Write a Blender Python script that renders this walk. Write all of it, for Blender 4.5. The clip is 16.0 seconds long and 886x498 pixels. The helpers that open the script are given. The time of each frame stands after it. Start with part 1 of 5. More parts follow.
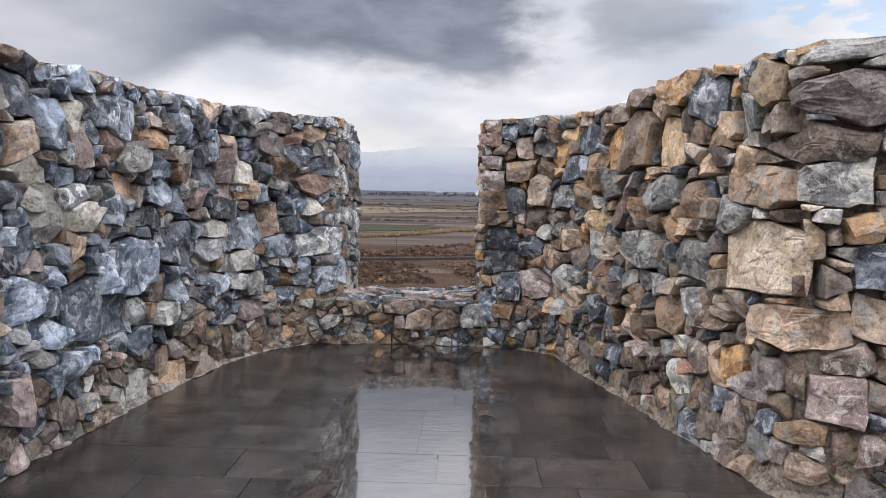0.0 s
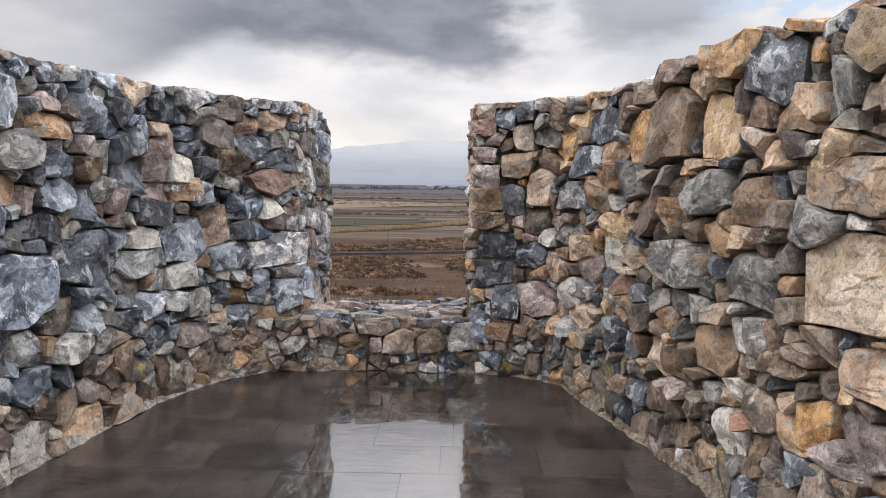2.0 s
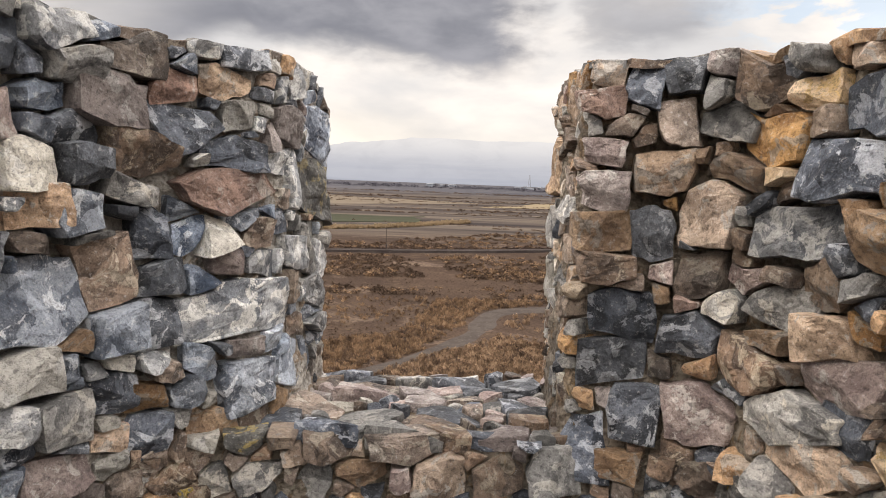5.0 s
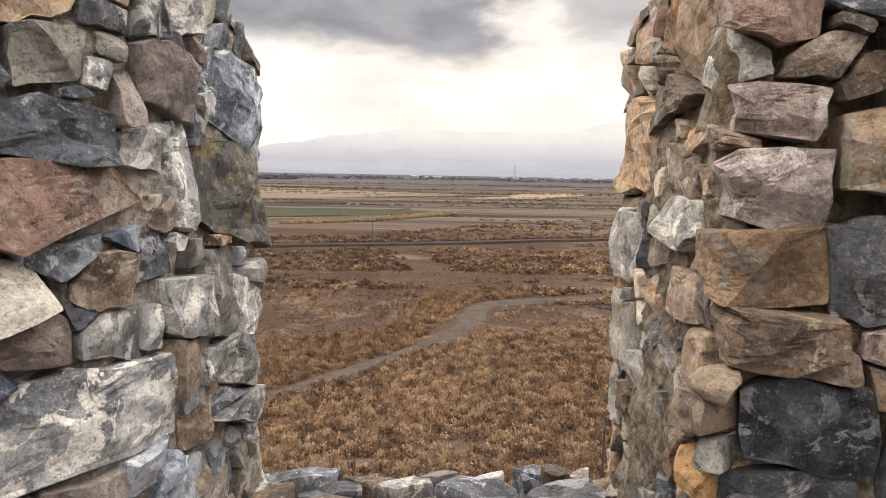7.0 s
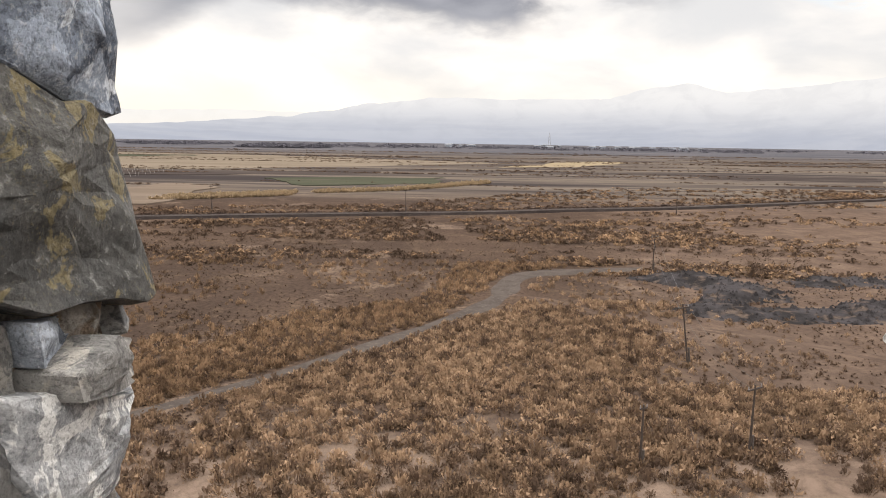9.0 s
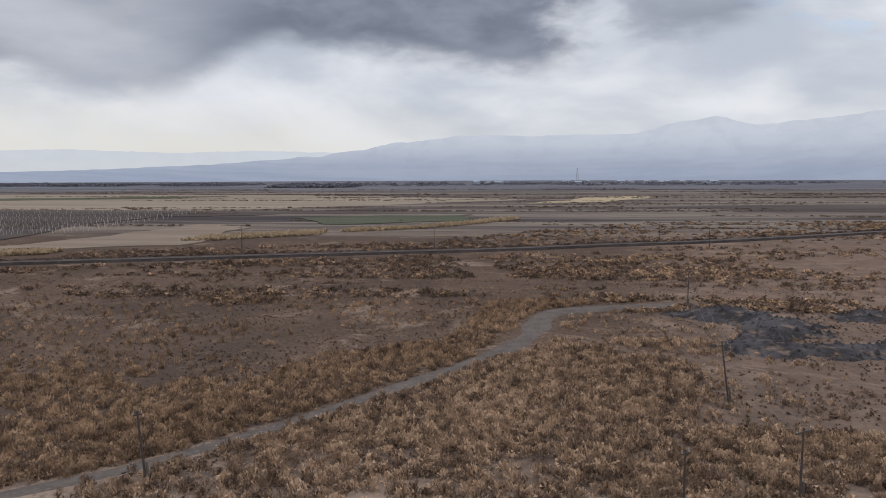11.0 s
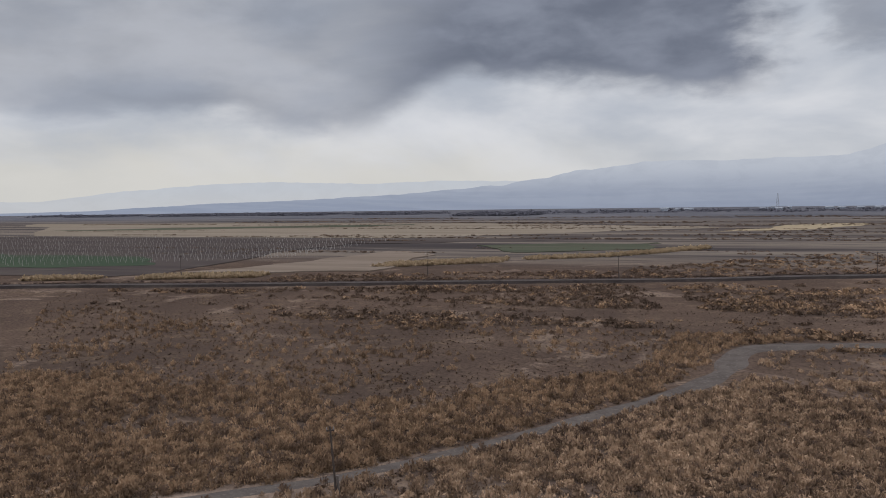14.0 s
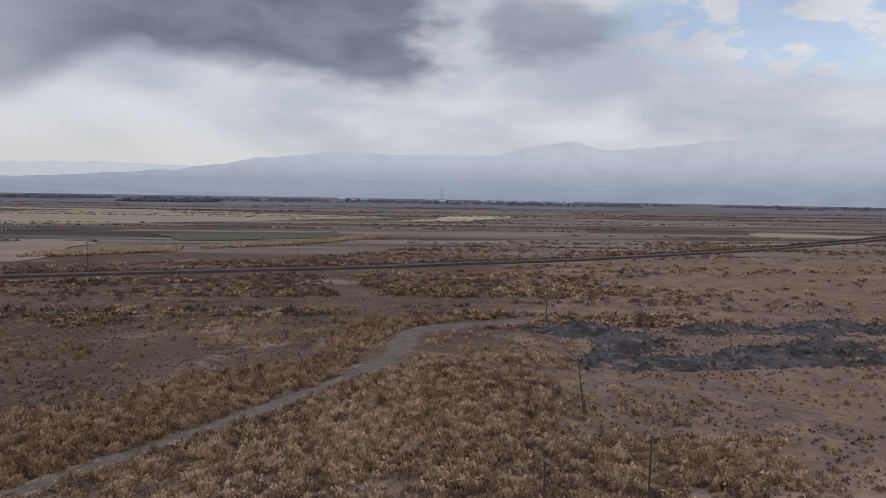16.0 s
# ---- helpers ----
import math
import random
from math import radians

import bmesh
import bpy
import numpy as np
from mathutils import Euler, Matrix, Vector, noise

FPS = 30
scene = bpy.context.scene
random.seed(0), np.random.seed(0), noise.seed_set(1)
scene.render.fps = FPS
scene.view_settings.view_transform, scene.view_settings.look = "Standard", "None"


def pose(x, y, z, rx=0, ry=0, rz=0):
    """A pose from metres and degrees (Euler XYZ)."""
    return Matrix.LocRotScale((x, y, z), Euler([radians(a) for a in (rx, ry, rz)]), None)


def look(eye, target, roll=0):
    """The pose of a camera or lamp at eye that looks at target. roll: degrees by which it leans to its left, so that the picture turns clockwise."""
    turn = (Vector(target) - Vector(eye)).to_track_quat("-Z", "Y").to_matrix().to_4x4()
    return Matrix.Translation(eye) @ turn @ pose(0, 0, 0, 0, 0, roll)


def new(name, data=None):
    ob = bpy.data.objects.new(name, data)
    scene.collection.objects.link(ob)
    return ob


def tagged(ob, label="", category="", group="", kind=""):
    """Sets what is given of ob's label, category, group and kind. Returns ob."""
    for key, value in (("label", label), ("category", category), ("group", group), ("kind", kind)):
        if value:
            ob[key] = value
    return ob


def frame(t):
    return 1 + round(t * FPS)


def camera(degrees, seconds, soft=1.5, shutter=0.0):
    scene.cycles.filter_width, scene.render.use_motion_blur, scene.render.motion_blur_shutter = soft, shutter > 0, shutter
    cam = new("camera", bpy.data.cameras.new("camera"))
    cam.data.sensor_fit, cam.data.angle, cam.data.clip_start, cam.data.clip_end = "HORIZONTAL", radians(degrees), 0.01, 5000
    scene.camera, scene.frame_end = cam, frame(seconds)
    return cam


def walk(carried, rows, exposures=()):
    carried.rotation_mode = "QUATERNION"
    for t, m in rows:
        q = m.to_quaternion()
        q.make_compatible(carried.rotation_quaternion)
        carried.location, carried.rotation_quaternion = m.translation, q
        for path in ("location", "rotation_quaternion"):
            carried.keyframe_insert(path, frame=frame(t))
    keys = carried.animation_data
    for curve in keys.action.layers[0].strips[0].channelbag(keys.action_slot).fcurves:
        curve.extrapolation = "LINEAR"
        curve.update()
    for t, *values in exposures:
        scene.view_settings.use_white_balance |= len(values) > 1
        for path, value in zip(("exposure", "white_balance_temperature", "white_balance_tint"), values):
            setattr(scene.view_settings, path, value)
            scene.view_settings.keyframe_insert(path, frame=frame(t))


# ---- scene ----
cam = camera(62.6, 16.0, soft=0.95)

PATH = [
    (0, (0.248, 1.312, 1.488), (0.186, 3.304, 1.320), 1.1),
    (0.5, (0.266, 1.483, 1.475), (0.213, 3.475, 1.299), 1),
    (1, (0.204, 1.773, 1.500), (0.161, 3.765, 1.320), 1),
    (1.5, (0.209, 2.072, 1.497), (0.178, 4.063, 1.313), 0.8),
    (2, (0.275, 2.404, 1.518), (0.236, 4.395, 1.333), 0.8),
    (2.5, (0.219, 2.772, 1.525), (0.164, 4.762, 1.338), 1),
    (3, (0.175, 3.161, 1.542), (0.101, 5.150, 1.348), 1.2),
    (3.5, (0.159, 3.575, 1.561), (0.075, 5.564, 1.373), 1.6),
    (4, (0.055, 3.989, 1.567), (-0.037, 5.978, 1.383), 2),
    (4.5, (-0.058, 4.436, 1.575), (-0.136, 6.425, 1.382), 2.3),
    (5, (-0.155, 4.916, 1.582), (-0.187, 6.907, 1.392), 2.2),
    (5.2, (-0.203, 5.062, 1.580), (-0.214, 7.053, 1.388), 2.1),
    (7.3, (-0.247, 6.748, 1.584), (-0.248, 8.735, 1.364), 0.9),
    (7.5, (-0.240, 6.895, 1.573), (-0.257, 8.882, 1.345), 0.8),
    (8, (-0.196, 7.276, 1.591), (-0.254, 9.259, 1.340), 0.9),
    (8.5, (-0.266, 7.654, 1.575), (-0.360, 9.633, 1.302), 0.9),
    (8.7, (-0.314, 7.797, 1.580), (-0.398, 9.769, 1.280), 0.9),
    (11, (-0.330, 9.250, 1.570), (-0.496, 11.233, 1.372), -0.2),
    (11.5, (-0.331, 9.259, 1.570), (-0.560, 11.239, 1.403), -0.6),
    (12, (-0.346, 9.289, 1.570), (-0.687, 11.254, 1.423), -0.9),
    (12.5, (-0.391, 9.365, 1.570), (-0.861, 11.304, 1.435), -1.1),
    (13, (-0.398, 9.380, 1.570), (-0.973, 11.291, 1.443), -1),
    (13.5, (-0.397, 9.382, 1.570), (-1.042, 11.271, 1.450), -0.9),
    (14, (-0.412, 9.409, 1.570), (-1.063, 11.296, 1.452), -0.7),
    (14.5, (-0.405, 9.392, 1.570), (-0.977, 11.305, 1.445), -0.2),
    (15, (-0.402, 9.380, 1.570), (-0.783, 11.339, 1.436), 0.3),
    (15.5, (-0.418, 9.410, 1.570), (-0.517, 11.402, 1.428), 0.8),
    (16, (-0.420, 9.400, 1.570), (-0.218, 11.385, 1.423), 1),
]
EXPOSURES = [(0, -0.08, 6500, 13), (2, 0.0, 6850, 13), (3.5, 0.05, 7250, 13), (5.2, 0.14, 7550, 13), (7.3, 0.32, 7900, 13), (8.7, 0.28, 7500, 12), (9.8, 0.0, 6900, 11), (11, -0.36, 6300, 11), (12.2, -0.50, 6350, 11), (14, -0.58, 6350, 11), (16, -0.55, 6250, 11)]
walk(cam, [(t, look(eye, target, roll)) for t, eye, target, roll in PATH], EXPOSURES)

# ---------------------------------------------------------------- node helpers
PLAIN = -20.5            # height of the plain below the terrace floor


def node(nt, kind, **inputs):
    n = nt.nodes.new(kind)
    for key, value in inputs.items():
        sock = n.inputs[int(key[1:])] if key[0] == "i" and key[1:].isdigit() else n.inputs[key.replace("_", " ")]
        if isinstance(value, bpy.types.NodeSocket):
            nt.links.new(value, sock)
        else:
            sock.default_value = value
    return n


def calc(nt, op, a, b=0.0, c=0.0, clamp=False):
    n = node(nt, "ShaderNodeMath", i0=a, i1=b, i2=c)
    n.operation, n.use_clamp = op, clamp
    return n.outputs[0]


def step(nt, x, lo, hi, a=0.0, b=1.0):
    n = nt.nodes.new("ShaderNodeMapRange")
    n.interpolation_type = "SMOOTHSTEP"
    for key, value in (("Value", x), ("From Min", lo), ("From Max", hi), ("To Min", a), ("To Max", b)):
        if isinstance(value, bpy.types.NodeSocket):
            nt.links.new(value, n.inputs[key])
        else:
            n.inputs[key].default_value = value
    return n.outputs[0]


def mixc(nt, fac, a, b, blend="MIX"):
    n = nt.nodes.new("ShaderNodeMix")
    n.data_type, n.blend_type = "RGBA", blend
    for k, value in ((0, fac), (6, a), (7, b)):
        if isinstance(value, bpy.types.NodeSocket):
            nt.links.new(value, n.inputs[k])
        else:
            n.inputs[k].default_value = (*value, 1) if isinstance(value, tuple) else value
    return n.outputs[2]


def noisef(nt, vec, scale, detail=4, rough=0.55, distort=0.0):
    n = node(nt, "ShaderNodeTexNoise", Vector=vec, Scale=scale, Detail=detail, Roughness=rough, Distortion=distort)
    return n.outputs[0]


# ---------------------------------------------------------------- world and sun
ZENITH = 4.0
SUN_AZ, SUN_EL = -106.0, 40.0        # degrees; azimuth from ahead (+y), to the right
world = bpy.data.worlds.new("overcast_sky")
scene.world = world
world.use_nodes = True
wt = world.node_tree
wt.nodes.clear()
sky = wt.nodes.new("ShaderNodeTexSky")
sky.sky_type, sky.sun_disc = "NISHITA", False
sky.sun_elevation, sky.sun_rotation = radians(SUN_EL), radians(SUN_AZ)
sky_bg = node(wt, "ShaderNodeBackground", Color=sky.outputs[0], Strength=0.2)
gen = wt.nodes.new("ShaderNodeTexCoord").outputs["Generated"]
sep = node(wt, "ShaderNodeSeparateXYZ", Vector=gen)
az = calc(wt, "MULTIPLY", calc(wt, "ARCTAN2", sep.outputs[0], sep.outputs[1]), 57.2958)
el = calc(wt, "MULTIPLY", calc(wt, "ARCSINE", sep.outputs[2]), 57.2958)
flat = node(wt, "ShaderNodeCombineXYZ", X=calc(wt, "MULTIPLY", az, 0.07), Y=calc(wt, "MULTIPLY", el, 0.16)).outputs[0]
big = calc(wt, "SUBTRACT", noisef(wt, flat, 1.0, 5, 0.5, 0.3), 0.5)
fine = calc(wt, "SUBTRACT", noisef(wt, flat, 3.1, 6, 0.55, 0.2), 0.5)
elw = calc(wt, "ADD", calc(wt, "ADD", el, calc(wt, "MULTIPLY", big, 5.5)), calc(wt, "MULTIPLY", fine, 3.0))
azw = calc(wt, "ADD", az, calc(wt, "MULTIPLY", fine, 8.0))
# underside of the dark cloud bank, lower and paler towards the west
west = step(wt, azw, -28.0, -17.0)
edge = calc(wt, "ADD", calc(wt, "MULTIPLY", west, 4.4), calc(wt, "ADD", 3.6, calc(wt, "MULTIPLY", az, -0.06)))
bank = step(wt, calc(wt, "SUBTRACT", elw, edge), -0.6, 1.9)
bank = calc(wt, "MULTIPLY", bank, calc(wt, "ADD", 0.55, calc(wt, "MULTIPLY", west, 0.45)))
bank = calc(wt, "MULTIPLY", bank, step(wt, azw, 7.0, 2.0))
bank = calc(wt, "MULTIPLY", bank, step(wt, az, -75.0, -48.0, 0.5, 1.0))
bank = calc(wt, "MULTIPLY", bank, step(wt, el, 15.0, 22.0, 1.0, 0.35))
lx = calc(wt, "DIVIDE", calc(wt, "SUBTRACT", azw, 13.6), 5.4)
ly = calc(wt, "DIVIDE", calc(wt, "SUBTRACT", elw, 12.4), 3.2)
lobe = step(wt, calc(wt, "ADD", calc(wt, "MULTIPLY", lx, lx), calc(wt, "MULTIPLY", ly, ly)), 1.5, 0.2, 0.0, 0.6)
dark = calc(wt, "MAXIMUM", bank, lobe)
veil = step(wt, noisef(wt, flat, 0.9, 6, 0.5, 0.25), 0.34, 0.66)
pale = mixc(wt, veil, (0.66, 0.71, 0.79), (1.04, 1.05, 1.07))
cream = calc(wt, "MULTIPLY", step(wt, elw, 7.0, 2.0), step(wt, az, 2.0, -22.0, 0.25, 1.0))
pale = mixc(wt, calc(wt, "MULTIPLY", cream, 0.8), pale, (0.95, 0.92, 0.83))
shade = mixc(wt, step(wt, calc(wt, "ADD", big, calc(wt, "MULTIPLY", fine, 0.6)), -0.2, 0.25), (0.22, 0.247, 0.315), (0.375, 0.41, 0.495))
cloud = mixc(wt, dark, pale, shade)
# an overcast sky is about three times as bright overhead as at the horizon
cloud_bg = node(wt, "ShaderNodeBackground", Color=cloud, Strength=step(wt, el, 15.0, 34.0, 1.0, ZENITH))
bx = calc(wt, "DIVIDE", calc(wt, "SUBTRACT", azw, 33.0), 17.0)
by = calc(wt, "DIVIDE", calc(wt, "SUBTRACT", elw, 13.5), 5.0)
clear = step(wt, calc(wt, "ADD", calc(wt, "MULTIPLY", bx, bx), calc(wt, "MULTIPLY", by, by)), 1.2, 0.3)
clear = calc(wt, "MULTIPLY", clear, step(wt, fine, 0.07, -0.03, 0.0, 0.62))
mix_bg = node(wt, "ShaderNodeMixShader", Fac=clear, i1=cloud_bg.outputs[0], i2=sky_bg.outputs[0])
wout = wt.nodes.new("ShaderNodeOutputWorld")
wt.links.new(mix_bg.outputs[0], wout.inputs[0])

sun_data = bpy.data.lights.new("sun", "SUN")
sun_data.energy, sun_data.angle, sun_data.color = 0.6, radians(16), (1.0, 0.93, 0.80)
sun = new("sun", sun_data)
sa, se = radians(SUN_AZ), radians(SUN_EL)
sun.matrix_world = look((math.sin(sa) * 60, math.cos(sa) * 60, math.tan(se) * 60), (0, 0, 0))


# ---------------------------------------------------------------- materials
def base_material(name):
    m = bpy.data.materials.new(name)
    m.use_nodes = True
    nt = m.node_tree
    nt.nodes.clear()
    bsdf = nt.nodes.new("ShaderNodeBsdfPrincipled")
    out = nt.nodes.new("ShaderNodeOutputMaterial")
    nt.links.new(bsdf.outputs[0], out.inputs[0])
    return m, nt, bsdf


def object_vec(nt, per_piece=True):
    co = nt.nodes.new("ShaderNodeTexCoord").outputs["Object"]
    if not per_piece:
        return co, None
    rnd = calc(nt, "ADD", nt.nodes.new("ShaderNodeObjectInfo").outputs["Random"], nt.nodes.new("ShaderNodeNewGeometry").outputs["Random Per Island"])
    rnd = calc(nt, "FRACT", rnd)
    off = node(nt, "ShaderNodeCombineXYZ", X=calc(nt, "MULTIPLY", rnd, 37.0), Y=calc(nt, "MULTIPLY", rnd, 91.0), Z=calc(nt, "MULTIPLY", rnd, 17.0)).outputs[0]
    add = node(nt, "ShaderNodeVectorMath", i0=co, i1=off)
    return add.outputs[0], rnd


def link(nt, a, b):
    nt.links.new(a, b)


def bump(nt, bsdf, height, strength, distance):
    b = node(nt, "ShaderNodeBump", Strength=strength, Distance=distance, Height=height)
    nt.links.new(b.outputs[0], bsdf.inputs["Normal"])


def rock(name, c0, c1, patch, patch_amount=0.5, rough=(0.48, 0.90), value=(0.55, 1.42)):
    """A broken field stone: chipped facets in two tones, smears of lime or lichen, fine grain."""
    m, nt, bsdf = base_material(name)
    vec, rnd = object_vec(nt)
    n1 = noisef(nt, vec, 6.0, 3, 0.5, 0.6)
    n2 = noisef(nt, vec, 42.0, 8, 0.76)
    n3 = noisef(nt, vec, 9.0, 4, 0.6, 0.7)
    wn = node(nt, "ShaderNodeTexNoise", Vector=vec, Scale=11.0, Detail=3.0)
    sc = node(nt, "ShaderNodeVectorMath", i0=wn.outputs[1], i1=(0.10, 0.10, 0.10))
    sc.operation = "MULTIPLY"
    warp = node(nt, "ShaderNodeVectorMath", i0=vec, i1=sc.outputs[0])
    chips = node(nt, "ShaderNodeTexVoronoi", Vector=warp.outputs[0], Scale=8.5)
    tone = node(nt, "ShaderNodeSeparateColor", Color=chips.outputs["Color"]).outputs[0]
    blend = calc(nt, "ADD", calc(nt, "MULTIPLY", step(nt, n1, 0.46, 0.54), 0.5), calc(nt, "MULTIPLY", step(nt, tone, 0.46, 0.54), 0.55), clamp=True)
    col = mixc(nt, blend, c0, c1)
    spot = step(nt, n3, 0.67 - 0.20 * patch_amount, 0.69 - 0.20 * patch_amount)
    col = mixc(nt, calc(nt, "MULTIPLY", spot, 0.75), col, patch)
    col = mixc(nt, step(nt, n2, 0.51, 0.36, 0.0, 0.75), col, mixc(nt, 1.0, col, (0.28, 0.28, 0.30), "MULTIPLY"))
    col = mixc(nt, step(nt, n2, 0.55, 0.66, 0.0, 0.6), col, mixc(nt, 0.6, col, (0.80, 0.79, 0.77)))
    n5 = noisef(nt, vec, 150.0, 5, 0.7)
    col = mixc(nt, step(nt, n5, 0.47, 0.38, 0.0, 0.55), col, mixc(nt, 1.0, col, (0.35, 0.34, 0.33), "MULTIPLY"))
    col = mixc(nt, calc(nt, "MULTIPLY", step(nt, n5, 0.54, 0.62, 0.0, 0.5), step(nt, n3, 0.42, 0.58)), col, patch)
    hue = node(nt, "ShaderNodeHueSaturation", Color=col, Value=step(nt, rnd, 0.0, 1.0, *value), Saturation=step(nt, calc(nt, "FRACT", calc(nt, "MULTIPLY", rnd, 7.3)), 0.0, 1.0, 0.75, 1.2))
    link(nt, hue.outputs[0], bsdf.inputs["Base Color"])
    link(nt, step(nt, n1, 0.3, 0.7, *rough), bsdf.inputs["Roughness"])
    h = calc(nt, "ADD", calc(nt, "ADD", calc(nt, "MULTIPLY", n2, 0.28), calc(nt, "MULTIPLY", n5, 0.08)), calc(nt, "MULTIPLY", n1, 0.8))
    h = calc(nt, "ADD", h, calc(nt, "MULTIPLY", chips.outputs["Distance"], -0.55))
    bump(nt, bsdf, h, 1.0, 0.065)
    return m


STONE = {
    "basalt": rock("dark_basalt", (0.024, 0.029, 0.040), (0.145, 0.162, 0.196), (0.44, 0.46, 0.50), 0.58),
    "blue": rock("blue_grey_basalt", (0.066, 0.086, 0.124), (0.38, 0.43, 0.51), (0.66, 0.69, 0.73), 0.5),
    "grey": rock("grey_stone", (0.15, 0.148, 0.148), (0.43, 0.415, 0.395), (0.62, 0.58, 0.52), 0.5),
    "pale": rock("pale_limestone", (0.44, 0.41, 0.36), (0.66, 0.62, 0.55), (0.74, 0.72, 0.68), 0.45),
    "tan": rock("tan_sandstone", (0.30, 0.192, 0.122), (0.58, 0.405, 0.275), (0.42, 0.38, 0.34), 0.55),
    "ochre": rock("ochre_stone", (0.32, 0.185, 0.098), (0.55, 0.350, 0.195), (0.36, 0.31, 0.26), 0.55),
    "red": rock("red_tuff", (0.22, 0.125, 0.095), (0.37, 0.22, 0.165), (0.44, 0.38, 0.33), 0.4),
    "mauve": rock("mauve_stone", (0.23, 0.175, 0.165), (0.40, 0.325, 0.30), (0.54, 0.50, 0.47), 0.45),
    "brown": rock("brown_stone", (0.098, 0.070, 0.055), (0.32, 0.230, 0.175), (0.46, 0.39, 0.31), 0.5),
    "lime": rock("lime_washed_stone", (0.14, 0.15, 0.168), (0.42, 0.425, 0.435), (0.76, 0.745, 0.715), 0.7),
    "cream": rock("cream_sandstone", (0.42, 0.310, 0.210), (0.64, 0.510, 0.385), (0.50, 0.36, 0.20), 0.5),
    "moss": rock("mossy_stone", (0.060, 0.058, 0.055), (0.155, 0.148, 0.135), (0.36, 0.26, 0.06), 0.62),
}


def mortar_material(name, low, high):
    m, nt, bsdf = base_material(name)
    vec, _ = object_vec(nt, False)
    n1 = noisef(nt, vec, 3.0, 6, 0.6)
    n2 = noisef(nt, vec, 26.0, 8, 0.7)
    col = mixc(nt, step(nt, n1, 0.3, 0.7), low, high)
    n3 = noisef(nt, vec, 9.0, 6, 0.65, 0.8)
    col = mixc(nt, step(nt, n3, 0.54, 0.62, 0.0, 0.7), col, (0.30, 0.19, 0.105))
    col = mixc(nt, step(nt, n3, 0.44, 0.36, 0.0, 0.6), col, (0.50, 0.45, 0.38))
    col = mixc(nt, step(nt, n2, 0.38, 0.58), mixc(nt, 1.0, col, (0.42, 0.40, 0.38), "MULTIPLY"), col)
    link(nt, col, bsdf.inputs["Base Color"])
    bsdf.inputs["Roughness"].default_value = 0.9
    bump(nt, bsdf, calc(nt, "ADD", n2, calc(nt, "MULTIPLY", n3, 0.8)), 1.0, 0.06)
    return m


def tile_material():
    m, nt, bsdf = base_material("wet_dark_stone_tile")
    vec, rnd = object_vec(nt)
    world_vec, _ = object_vec(nt, False)
    n1 = noisef(nt, vec, 3.5, 6, 0.6, 0.4)
    n2 = noisef(nt, vec, 60.0, 5, 0.6)
    wet = noisef(nt, world_vec, 1.3, 5, 0.55, 0.3)
    sepp = node(nt, "ShaderNodeSeparateXYZ", Vector=world_vec)
    # water stands in a ragged shallow pool along the worn middle, the sides only stay damp
    shore = calc(nt, "MULTIPLY", calc(nt, "SUBTRACT", noisef(nt, world_vec, 1.9, 5, 0.6, 0.5), 0.5), 0.75)
    ends = step(nt, calc(nt, "ADD", sepp.outputs[1], calc(nt, "MULTIPLY", shore, 3.0)), 0.9, 2.0, 0.6, 0.0)
    across = calc(nt, "ADD", calc(nt, "ABSOLUTE", calc(nt, "ADD", sepp.outputs[0], 0.06)), calc(nt, "ADD", shore, ends))
    middle = step(nt, across, 0.40, 0.66, 0.34, -0.14)
    pool = step(nt, calc(nt, "ADD", wet, middle), 0.44, 0.72)
    col = mixc(nt, step(nt, n1, 0.3, 0.7), (0.019, 0.0160, 0.0145), (0.046, 0.0385, 0.0345))
    hue = node(nt, "ShaderNodeHueSaturation", Color=col, Value=step(nt, rnd, 0.0, 1.0, 0.75, 1.35))
    link(nt, hue.outputs[0], bsdf.inputs["Base Color"])
    link(nt, step(nt, pool, 0.0, 1.0, 0.26, 0.06), bsdf.inputs["Roughness"])
    link(nt, step(nt, pool, 0.0, 1.0, 0.08, 1.0), bsdf.inputs["Coat Weight"])
    bsdf.inputs["IOR"].default_value = 1.38
    bsdf.inputs["Coat IOR"].default_value, bsdf.inputs["Coat Roughness"].default_value = 1.85, 0.03
    wide = node(nt, "ShaderNodeCombineXYZ", X=calc(nt, "MULTIPLY", sepp.outputs[0], 0.55), Y=sepp.outputs[1]).outputs[0]
    h = calc(nt, "ADD", calc(nt, "ADD", noisef(nt, wide, 22.0, 3), noisef(nt, wide, 7.0, 3)), calc(nt, "MULTIPLY", n2, 0.15))
    bump(nt, bsdf, h, 0.15, 0.02)
    return m


def soil(name, c0, c1, c2, s1, s2, strength=0.6, dist=0.3, along=1.0):
    m, nt, bsdf = base_material(name)
    vec, _ = object_vec(nt, False)
    if along != 1.0:
        sepp = node(nt, "ShaderNodeSeparateXYZ", Vector=vec)
        vec = node(nt, "ShaderNodeCombineXYZ", X=calc(nt, "MULTIPLY", sepp.outputs[0], along), Y=sepp.outputs[1], Z=sepp.outputs[2]).outputs[0]
    n1 = noisef(nt, vec, s1, 7, 0.6, 0.4)
    n2 = noisef(nt, vec, s2, 7, 0.65)
    col = mixc(nt, step(nt, n1, 0.35, 0.65), c0, c1)
    col = mixc(nt, step(nt, n2, 0.52, 0.68), col, c2)
    link(nt, col, bsdf.inputs["Base Color"])
    bsdf.inputs["Roughness"].default_value, bsdf.inputs["Specular IOR Level"].default_value = 1.0, 0.0
    bump(nt, bsdf, n2, strength, dist)
    return m


